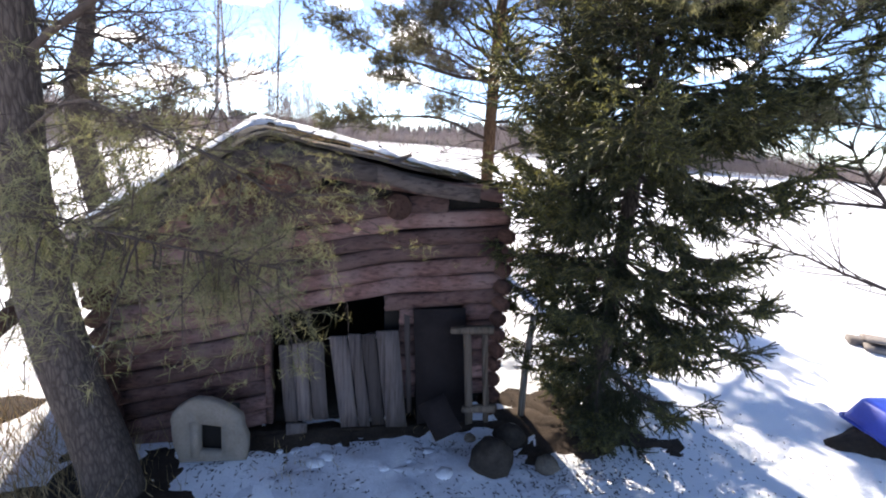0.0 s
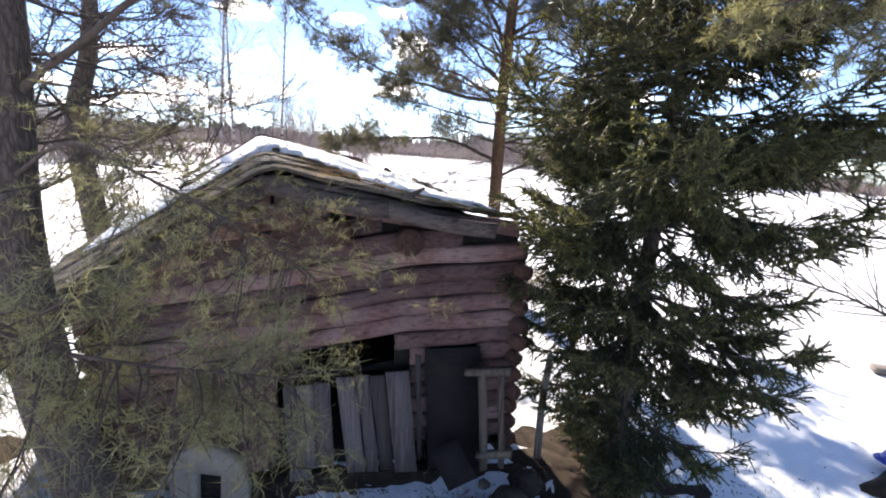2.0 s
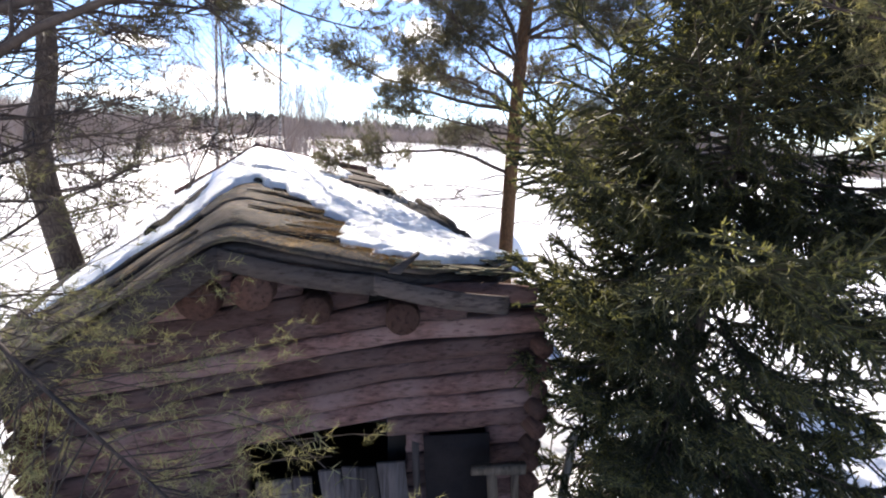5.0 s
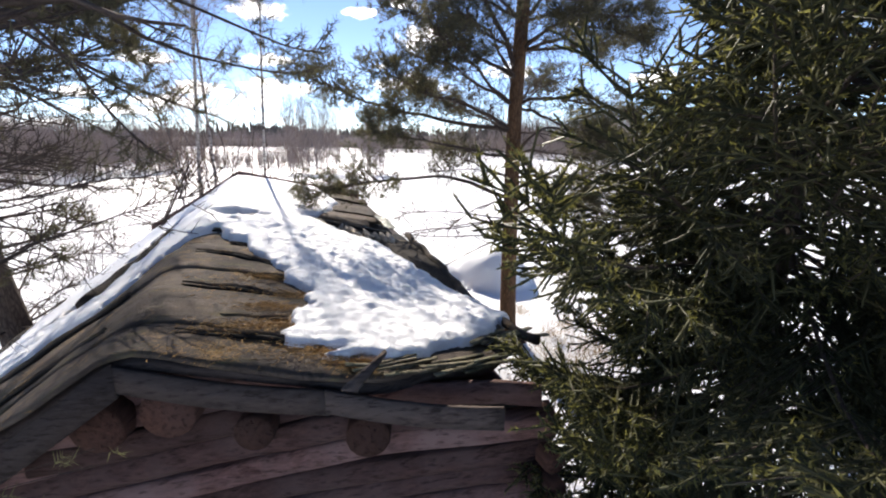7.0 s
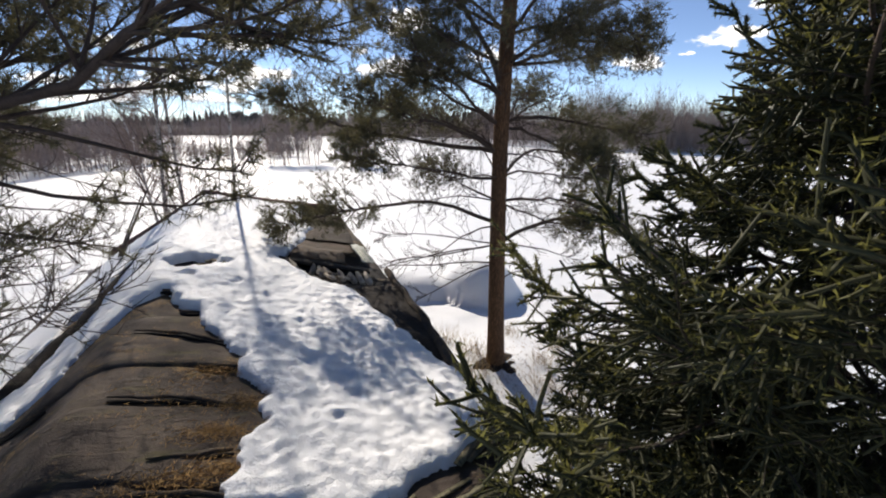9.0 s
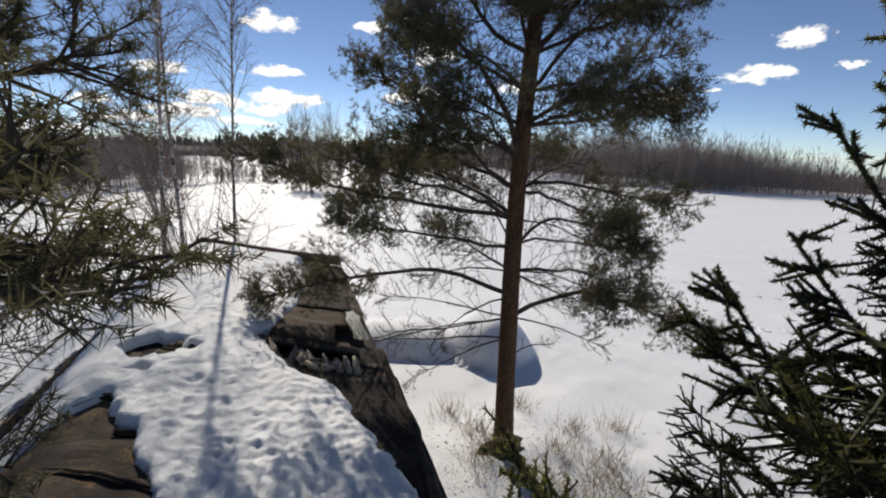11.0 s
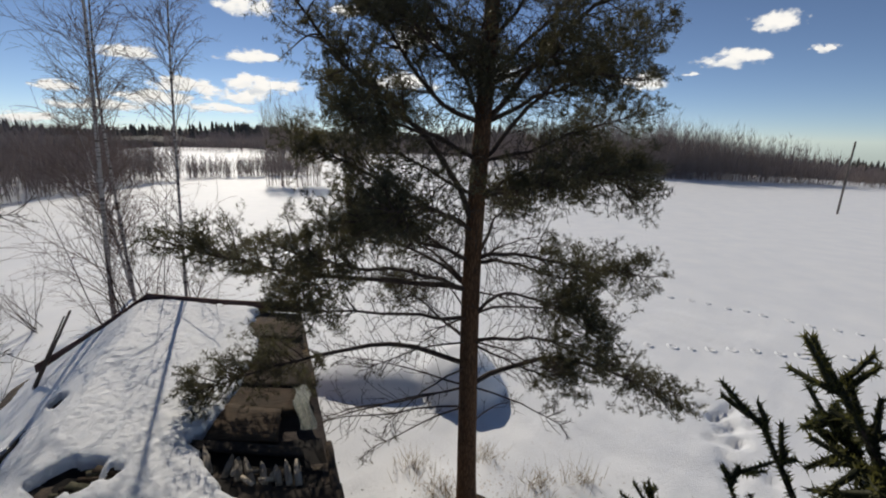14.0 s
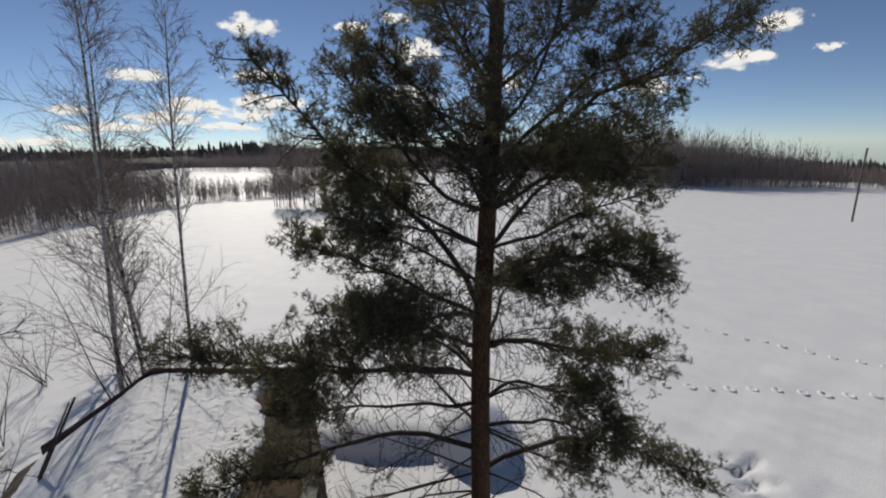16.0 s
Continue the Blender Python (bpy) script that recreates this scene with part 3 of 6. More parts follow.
# gable boards under the roof edge
def barge(p, q, w, v0, v1, name, front=True):
    g = Geo()
    n = 8
    vs = []
    for i in range(n):
        f = i / (n - 1)
        u, zz = p[0] + (q[0] - p[0]) * f, p[1] + (q[1] - p[1]) * f - 0.03 * math.sin(math.pi * f)
        vs += [(u, v0, zz), (u, v1, zz), (u, v1, zz - w), (u, v0, zz - w)]
    i, j = np.meshgrid(np.arange(n - 1), np.arange(4), indexing="ij")
    quads = np.stack([i * 4 + j, i * 4 + (j + 1) % 4, (i + 1) * 4 + (j + 1) % 4, (i + 1) * 4 + j], -1).reshape(-1, 4)
    e = (n - 1) * 4
    g.add(vs, list(quads) + [(0, 3, 2, 1), (e, e + 1, e + 2, e + 3)])
    part(name, g.turned(SKEW) if front else g, BARGE if front else LOG, barn, "grey-brown weathered gable board")


barge((-1.24, 3.30), (-0.16, 3.11), 0.15, -0.27, -0.24, "barge_board")
barge((-0.18, 3.115), (0.82, 2.95), 0.14, -0.272, -0.242, "barge_board")
barge((-1.24, 3.32), (-3.52, 1.74), 0.20, -0.275, -0.245, "barge_board")
barge((-1.2, 3.66), (1.42, 3.13), 0.20, 8.25, 8.30, "barge_board", False)
barge((-1.2, 3.66), (-3.0, 2.56), 0.20, 8.25, 8.30, "barge_board", False)

# wall plate log whose end shows past the gable
g = Geo()
g.tube([(-3.42, 0.30, 1.62), (-3.40, 2.5, 1.66), (-3.30, 8.2, 1.86)], [0.085, 0.085, 0.08], 8, True)
part("plate_log", g, LOG_END, barn, "eave log with a sawn end")
# roof deck and felt
def roof_sheet(u0, u1, v0, v1, lift, thick, seed, rag=0.0, nu=26, nv=9):
    g = Geo()
    us, vs = np.linspace(u0, u1, nu), np.linspace(v0, v1, nv)
    U, V = np.meshgrid(us, vs, indexing="ij")
    edge = np.zeros_like(V)
    edge[:, 0] = rag * wob(us, us * 0 + seed, 2.5, seed)
    edge[:, -1] = rag * wob(us, us * 0 + seed, 2.1, seed + 4)
    V = V + edge
    V = V + front(U, V)
    Z = roof_z(U, V) + lift + 0.012 * wob(U, V, 4.0, seed)
    top = np.stack([U, V, Z], -1).reshape(-1, 3)
    low = top - [0, 0, thick]
    q = grid_faces(nu, nv)
    n = nu * nv
    rim = list(range(0, nv)) + [i * nv + nv - 1 for i in range(1, nu)] + [(nu - 1) * nv + j for j in range(nv - 2, -1, -1)] + [i * nv for i in range(nu - 2, 0, -1)]
    skirt = [(rim[i], rim[(i + 1) % len(rim)], rim[(i + 1) % len(rim)] + n, rim[i] + n) for i in range(len(rim))]
    g.add(np.concatenate([top, low]), np.concatenate([q, q[:, ::-1] + n, np.array(skirt)]))
    return g


part("roof_deck", roof_sheet(-3.34, 1.42, -0.26, 8.25, -0.035, 0.05, 3, 0.0, 30, 30), BARGE, barn, "board deck under the felt")
roof = new("felt_roof")
roof.parent = barn
tagged(roof, "dark roofing felt in overlapping strips with pine litter")
edges = [-0.30, 0.10, 0.78, 1.45, 2.2, 2.9, 3.6]
for i in range(len(edges) - 1):
    part("felt_strip", roof_sheet(-3.38, 1.46 if i > 1 else 1.30 if i else 0.95, edges[i], edges[i + 1] + 0.10, 0.015 + 0.016 * (i % 2) + 0.004 * (len(edges) - i), 0.030, i * 2.3 + 1, 0.05, 48, 8), FELT, roof, "", True)
part("felt_strip", roof_sheet(-3.34, 0.2, 3.55, 8.2, 0.010, 0.012, 9, 0.02, 30, 30), FELT, roof)
# lifted seams; a black tube under each paints the shade in the gap
for i, (u0, v0, u1, v1) in enumerate(((-1.01, 0.29, -0.08, 0.06), (-1.10, 1.08, -0.26, 0.91), (-1.15, 2.00, -0.42, 1.77), (-1.18, 2.86, -0.85, 2.73), (-0.80, 0.50, -0.40, 0.47), (-0.66, 1.42, -0.40, 1.38), (-0.9, 2.40, -0.72, 2.33), (-2.3, 0.75, -1.45, 0.62), (-2.5, 1.45, -1.5, 1.32))):
    g, gap = Geo(), Geo()
    us = np.linspace(u0, u1, 15)
    vv = np.linspace(v0, v1, 15) + 0.015 * np.sin(us * 7 + i) + 0.006 * np.sin(us * 31 + i)
    swell = np.sin(np.linspace(0.15, math.pi - 0.5, 15)) ** 0.6
    lid = roof_z(us, vv) + 0.060 + 0.008 * np.sin(us * 9 + i)
    g.tube(np.stack([us, vv + 0.022, lid + 0.006], -1), 0.016 * swell, 5, True)
    gap.tube(np.stack([us, vv - 0.004, lid - 0.012], -1), 0.018 * swell * (1 + 0.3 * np.sin(us * 23)), 5, True)
    part("seam_shade", gap, SHADE_DARK, roof, "solid black strip for the shade under the lifted felt")
    part("seam_fold", g, FELT, roof)

# shingles laid bare near the east eave
bare = new("bare_shingles")
bare.parent = barn
tagged(bare, "bare grey shingles where the felt is gone")
rg = random.Random(8)
def shingle(u, v, w, ln, rot=0.0, lift=0.03, th=0.012):
    g = Geo()
    c, s = math.cos(rot), math.sin(rot)
    vs = []
    for dz in (0, -th):
        for a, b in ((-w / 2, 0), (w / 2, 0), (w / 2, ln), (-w / 2, ln)):
            uu, vv = u + b * c - a * s, v + b * s + a * c
            vs.append((uu, vv, float(roof_z(uu, vv)) + lift + dz + 0.02 * (1 - b / ln)))
    g.add(vs, [(0, 1, 2, 3), (7, 6, 5, 4), (0, 4, 5, 1), (1, 5, 6, 2), (2, 6, 7, 3), (3, 7, 4, 0)])
    return g


# worn brown roofing boards past the torn gap
def roof_board(poly, lift, th, seed):
    """A flat sheet of roofing between four corners, slightly warped."""
    g = Geo()
    a, b, c, d = [np.array(p, float) for p in poly]
    n = 7
    F, G = np.meshgrid(np.linspace(0, 1, n), np.linspace(0, 1, n), indexing="ij")
    uv = (a * (1 - F)[..., None] + b * F[..., None]) * (1 - G)[..., None] + (d * (1 - F)[..., None] + c * F[..., None]) * G[..., None]
    U, V = uv[..., 0] + 0.012 * wob(F * 5, G * 5, 1.0, seed), uv[..., 1] + 0.012 * wob(G * 5, F * 5, 1.0, seed + 2)
    Z = roof_z(U, V) + lift + 0.012 * wob(U, V, 4, seed)
    top = np.stack([U, V, Z], -1).reshape(-1, 3)
    q = grid_faces(n, n)
    rim = list(range(0, n)) + [k * n + n - 1 for k in range(1, n)] + [(n - 1) * n + k for k in range(n - 2, -1, -1)] + [k * n for k in range(n - 2, 0, -1)]
    skirt = [(rim[k], rim[(k + 1) % len(rim)], rim[(k + 1) % len(rim)] + n * n, rim[k] + n * n) for k in range(len(rim))]
    g.add(np.concatenate([top, top - [0, 0, th]]), np.concatenate([q, q[:, ::-1] + n * n, np.array(skirt)]))
    return g


for k, (poly, lift) in enumerate(((((0.10, 4.12), (0.86, 4.06), (0.92, 4.66), (0.30, 4.84)), 0.115), (((0.26, 4.70), (1.10, 4.60), (1.18, 5.40), (0.42, 5.38)), 0.085), (((0.40, 5.30), (1.20, 5.24), (1.30, 6.1), (0.62, 6.1)), 0.10),
                                  (((0.55, 6.0), (1.30, 5.95), (1.34, 6.9), (0.60, 6.95)), 0.08), (((0.50, 6.85), (1.36, 6.80), (1.38, 7.5), (0.52, 7.45)), 0.12))):
    part("roof_board", roof_board(poly, lift, 0.025, k * 3.1), BROWN_BOARD, bare, "brown weathered roofing board")
# lip over the gap, then the row of broken pale batten ends under it
part("gap_lip", roof_board(((0.02, 3.98), (1.12, 3.78), (1.12, 3.92), (0.00, 4.14)), 0.115, 0.05, 7.0), BLACK_FELT, bare, "dark torn edge of the roofing")


def stub(u, v, w, ln, lean, lift, seed):
    """Broken batten end with a ragged pointed tip."""
    r = random.Random(seed)
    th = w * 0.8
    out = [(-w / 2, 0), (w / 2, 0), (w * 0.55, ln * 0.55), (w * 0.34, ln * r.uniform(0.78, 0.9)), (w * r.uniform(-0.2, 0.2), ln), (-w * 0.36, ln * r.uniform(0.7, 0.88)), (-w * 0.5, ln * 0.5)]
    vs = []
    for dz in (0, -th):
        for a, b in out:
            vs.append((u + a + lean * b, v + b, float(roof_z(u, v)) + lift + 0.16 * b + dz + 0.010 * r.uniform(-1, 1)))
    g = Geo()
    n = len(out)
    g.add(vs, [(k, k + n, (k + 1) % n + n, (k + 1) % n) for k in range(n)], [(0, k, k + 1) for k in range(1, n - 1)] + [(n, n + k + 1, n + k) for k in range(1, n - 1)])
    return g


for i, u in enumerate((0.20, 0.34, 0.47, 0.60, 0.71, 0.85, 0.95, 1.04)):
    v0 = float(np.interp(u, [0.2, 0.55, 1.1], [3.66, 3.47, 3.40]))
    part("batten", stub(u, v0, 0.062 + 0.02 * rg.random(), 0.22 + 0.16 * rg.random(), 0.30 * rg.uniform(-1, 1), 0.06 + 0.03 * rg.random(), i + 3), STUB, bare, "pale broken batten end")
for i, (u, v, r0) in enumerate(((0.42, 3.55, 1.4), (0.50, 3.52, -0.7), (0.55, 3.58, 0.3), (0.78, 3.50, 1.1), (0.66, 3.46, 0.2))):
    part("splinter", shingle(u, v, 0.04, 0.14, r0, 0.085, 0.03), STUB, bare)
for i in range(26):
    u = -0.12 + 0.034 * i
    part("shingle", shingle(u, -0.25 + 0.10 * u + 0.12 * rg.random(), 0.014 + 0.020 * rg.random(), 0.26 + 0.20 * rg.random(), 0.36 + 0.22 * rg.uniform(-1, 1), 0.045 + 0.03 * rg.random(), 0.008), SHINGLE, bare)
for i in range(7):
    u = 0.80 + 0.09 * i
    part("shingle", shingle(u, 0.10 + 0.5 * (u - 0.8) + 0.12 * rg.random(), 0.02 + 0.03 * rg.random(), 0.35 + 0.2 * rg.random(), 0.5 + 0.3 * rg.uniform(-1, 1), 0.05 + 0.03 * rg.random()), SHINGLE, bare)
# one plank sticks up out of the snow edge
g = Geo()
wedge = [(-0.17, -0.32, 0.05), (-0.09, -0.335, 0.05), (0.125, -0.115, 0.160), (0.115, -0.095, 0.165)]
top_face = [(u, v, float(roof_z(u, v)) + h) for u, v, h in wedge]
g.add(top_face + [(u, v + 0.004, z - 0.018) for u, v, z in top_face], [(0, 1, 2, 3), (7, 6, 5, 4)] + [(k, 4 + k, 4 + (k + 1) % 4, (k + 1) % 4) for k in range(4)])
part("plank", g, BARGE, bare, "dark plank sticking up out of the snow")
# sheet over the deck, near-black to paint the torn gap's shade
g = roof_sheet(-0.04, 1.36, 3.10, 4.16, 0.036, 0.02, 15, 0.03, 14, 6)
part("gap_shade", g, SHADE_DARK, barn, "near-black sheet for the shade where roofing is torn away")
# smooth dark felt between the snow and the east eave
part("eave_felt", roof_sheet(0.70, 1.47, 0.75, 3.34, 0.056, 0.02, 25, 0.03, 14, 24), BLACK_FELT, barn, "smooth black felt along the eave", True)
# east slope above the eave, beyond the bare patch
part("felt_strip", roof_sheet(0.18, 1.44, 5.4, 8.22, 0.012, 0.012, 19, 0.02, 24, 20), FELT, roof)
# crumpled flap at the east eave
g = Geo()
fu, fv = np.linspace(1.10, 1.30, 13), np.linspace(4.25, 5.30, 25)
FU, FV = np.meshgrid(fu, fv, indexing="ij")
FU = FU + 0.03 * np.sin(FV * 9)
FZ = roof_z(FU, FV) + 0.13 + 0.035 * np.abs(np.sin(FU * 38 + FV * 5)) * (1 + 0.5 * np.sin(FV * 7)) - 0.09 * np.abs(FV - 4.7)
g.add(np.stack([FU, FV, FZ], -1).reshape(-1, 3), grid_faces(13, 25))
part("loose_flap", g, mottled("crumpled_foil", (0.035, 0.040, 0.033), (0.20, 0.21, 0.185), 20, 0.42, 1.0, 0, 0.7), barn, "crumpled shiny metal flap")
# torn felt roll along the east eave
g = Geo()
vs = np.linspace(0.3, 4.0, 24)
pts = np.stack([1.40 + 0.05 * wob(vs, vs * 0, 2), vs, roof_z(vs * 0 + 1.4, vs) + 0.06 + 0.03 * wob(vs, vs, 3)], -1)
g.tube(pts, 0.045 + 0.014 * wob(vs, vs, 5), 8, True)
part("felt_roll", g, FELT, barn, "torn felt curled up along the eave", True)


# snow on the roof
def inside(poly, U, V):
    hit = np.zeros(U.shape, bool)
    n = len(poly)
    for i in range(n):
        (x0, y0), (x1, y1) = poly[i], poly[(i + 1) % n]
        c = ((y0 > V) != (y1 > V)) & (U < (x1 - x0) * (V - y0) / (y1 - y0 + 1e-12) + x0)
        hit ^= c
    return hit


def edge_distance(poly, U, V):
    best = np.full(U.shape, 9.0)
    n = len(poly)
    for i in range(n):
        a, b = np.array(poly[i], float), np.array(poly[(i + 1) % n], float)
        d = b - a
        t = np.clip(((U - a[0]) * d[0] + (V - a[1]) * d[1]) / (d @ d + 1e-9), 0, 1)
        best = np.minimum(best, np.hypot(U - a[0] - t * d[0], V - a[1] - t * d[1]))
    return best


def roof_snow(outer, holes, depth, name, label, step=0.022):
    lo, hi = np.min(outer, 0) - 0.1, np.max(outer, 0) + 0.1
    us, vs = np.arange(lo[0], hi[0], step), np.arange(lo[1], hi[1], step)
    U, V = np.meshgrid(us, vs, indexing="ij")
    JU = U + 0.026 * rough_field(U.shape, 5, 31) + 0.014 * rough_field(U.shape, 2, 32) + 0.006 * rough_field(U.shape, 1, 33)
    JV = V + 0.026 * rough_field(U.shape, 5, 34) + 0.014 * rough_field(U.shape, 2, 35) + 0.006 * rough_field(U.shape, 1, 36)
    ins = inside(outer, JU, JV)
    rise = np.clip(np.where(ins, edge_distance(outer, JU, JV), 0) / np.interp(V, [0.5, 3], [0.10, 0.13]), 0, 1)
    for hole in holes:
        rise = np.where(inside(hole, JU, JV), 0, np.minimum(rise, np.clip(edge_distance(hole, JU, JV) / 0.05, 0, 1)))
        ins &= ~inside(hole, JU, JV)
    H = depth * np.interp(V, [0, 1.5, 3.4], [0.55, 0.58, 0.92]) * np.interp(U, [-2.7, -1.7, -1.2], [0.15, 0.5, 1.0]) * np.sqrt(np.clip(1 - (1 - rise) ** 2, 0, 1)) * (1 + 0.06 * wob(U, V, 1.3, 3) + 0.04 * wob(U, V, 5, 4))
    # coarse grains where the sheet has melted thin, smooth further up
    coarse = np.interp(V, [0, 2.6, 3.6], [1.0, 1.0, 0.45])
    H = H + rise * coarse * (0.003 * rough_field(U.shape, 2, 5) + 0.008 * rough_field(U.shape, 1, 8) + 0.003 * rough_field(U.shape, 9, 9))
    Z = roof_z(U, V) - 0.014 * wob(U, V, 2.2, 1) * rise + 0.062 + H - 0.05 * (~ins)
    q = grid_faces(len(us), len(vs))
    keep = ins.ravel()[q].any(1)
    q = q[keep]
    used = np.unique(q)
    back = np.full(U.size, -1)
    back[used] = np.arange(len(used))
    g = Geo()
    g.add(np.stack([U, V, Z], -1).reshape(-1, 3)[used], back[q])
    ob = mesh_thing(name, g, SNOW, label, "snow", smooth=True)
    ob.matrix_world = BARN


MAIN_SNOW = [(-1.05, 2.90), (-0.97, 2.64), (-0.78, 2.40), (-0.66, 2.02), (-0.50, 1.78), (-0.41, 1.50), (-0.28, 1.22), (-0.20, 1.02), (-0.27, 0.92), (-0.20, 0.78), (-0.36, 0.58), (-0.35, 0.34), (-0.47, 0.20), (-0.42, 0.08), (-0.24, 0.05), (-0.12, 0.01), (-0.25, -0.06), (-0.08, -0.08), (0.04, 0.0), (0.14, -0.05), (0.3, 0.0), (0.42, 0.01), (0.48, 0.10), (0.75, 0.20), (0.95, 0.34), (1.2, 0.62), (1.45, 0.94),
             (1.40, 1.3), (1.12, 2.0), (1.0, 2.3), (0.88, 2.68), (0.90, 2.86), (0.68, 3.14), (0.38, 3.34), (0.20, 3.60), (0.03, 3.86), (-0.05, 4.16), (0.12, 4.24), (0.20, 4.42), (0.32, 4.86), (0.42, 5.35), (0.66, 6.1), (0.60, 7.0), (0.5, 7.4), (0.62, 8.1), (0.3, 8.2), (-1.25, 8.22),
             (-2.4, 8.2), (-2.95, 8.0), (-3.05, 1.75), (-2.6, 1.62), (-2.2, 1.72), (-1.85, 1.52), (-1.66, 1.66), (-1.47, 2.32), (-1.28, 2.62)]
HOLE_A = [(-1.18, 3.66), (-1.12, 3.79), (-1.04, 3.82), (-0.97, 3.90), (-0.86, 3.85), (-0.77, 3.83), (-0.72, 3.64), (-0.75, 3.47), (-0.82, 3.44), (-0.87, 3.50), (-0.94, 3.40), (-1.03, 3.39), (-1.10, 3.50)]
HOLE_B = [(-0.70, 3.62), (-0.66, 3.77), (-0.57, 3.69), (-0.60, 3.57)]
HOLE_C = [(-1.83, 5.60), (-1.74, 5.76), (-1.58, 5.56), (-1.48, 5.40), (-1.55, 5.26), (-1.70, 5.40)]
HOLE_E = [(-0.99, 3.20), (-0.93, 3.29), (-0.87, 3.24), (-0.91, 3.15)]
HOLE_F = [(-0.52, 2.99), (-0.48, 3.08), (-0.42, 3.06), (-0.45, 2.98)]
CRACK = [(-1.98, 2.2), (-1.93, 2.7), (-1.76, 3.10), (-1.79, 3.6), (-1.81, 4.2), (-1.80, 4.9), (-1.87, 5.35), (-1.98, 4.8), (-2.12, 4.3), (-2.22, 3.6), (-2.34, 3.0), (-2.40, 2.3)]
# near-black tube laid along the long crack in the snow
g = Geo()
pts = curve([(-2.12, 2.2, 0), (-2.06, 2.8, 0), (-1.93, 3.2, 0), (-1.96, 3.7, 0), (-1.95, 4.3, 0), (-1.91, 4.8, 0), (-1.88, 5.3, 0)], 26)
pts[:, 2] = roof_z(pts[:, 0], pts[:, 1]) + 0.05
g.tube(pts, np.linspace(0.075, 0.02, 26) * (1 + 0.15 * wob(pts[:, 1], pts[:, 1], 4)), 8, True)
part("crack_band", g, BLACK_FELT, barn, "near-black band along the long crack in the snow", True)
# near-black sheet painting the shade in the snow holes, rotten boards on it
part("hole_shade", roof_sheet(-1.30, -0.30, 2.92, 4.02, 0.036, 0.006, 21, 0.02, 8, 8), SHADE_DARK, barn, "near-black sheet for the shade in the snow holes")
for i in range(9):
    part("rotten_board", shingle(-1.16 + 0.05 * i, 3.36 + 0.055 * i, 0.05 + 0.02 * (i % 3), 0.30, 0.35 * math.sin(i * 2.1), 0.045 + 0.006 * i, 0.014), SHINGLE if i % 2 else BROWN_BOARD, barn)
roof_snow(MAIN_SNOW, [HOLE_A, HOLE_B, HOLE_C, HOLE_E, HOLE_F, CRACK], 0.10, "roof_snow", "melting snow sheet with holes lying on the barn roof")


# ---- trees ----
R = np.random.default_rng(11)


def unit(v):
    v = np.asarray(v, float)
    return v / (np.linalg.norm(v) + 1e-9)


def bent(start, way, length, n=6, droop=0.0, lift=0.0, wig=0.06):
    """Wandering twig line from start."""
    p, d = np.array(start, float), unit(way)
    out, step = [p.copy()], length / (n - 1)
    for i in range(n - 1):
        f = i / max(1, n - 2)
        d = unit(d + R.normal(0, wig, 3) + np.array([0, 0, -droop * (1 - f) + lift * f]))
        p = p + d * step
        out.append(p.copy())
    return np.array(out)


def along(pts, f):
    x = f * (len(pts) - 1)
    i = min(int(x), len(pts) - 2)
    return pts[i] + (pts[i + 1] - pts[i]) * (x - i), unit(pts[i + 1] - pts[i])


def sideways(d, flat=0.0):
    a = R.normal(size=3)
    a[2] *= 1 - flat
    a -= d * (a @ d)
    return unit(a)


def pine_tuft(leaf, pts, count, length, width):
    """Needles round the last stretch of a twig."""
    f = R.uniform(0.45, 1.0, count)
    x = f * (len(pts) - 1)
    i = np.minimum(x.astype(int), len(pts) - 2)
    base = pts[i] + (pts[i + 1] - pts[i]) * (x - i)[:, None]
    d = pts[i + 1] - pts[i]
    d = d / (np.linalg.norm(d, axis=1)[:, None] + 1e-9)
    leaf.blades(base, d * R.uniform(0.0, 0.5, (count, 1)) + R.normal(0, 0.9, (count, 3)), length * R.uniform(0.7, 1.15, count), width)


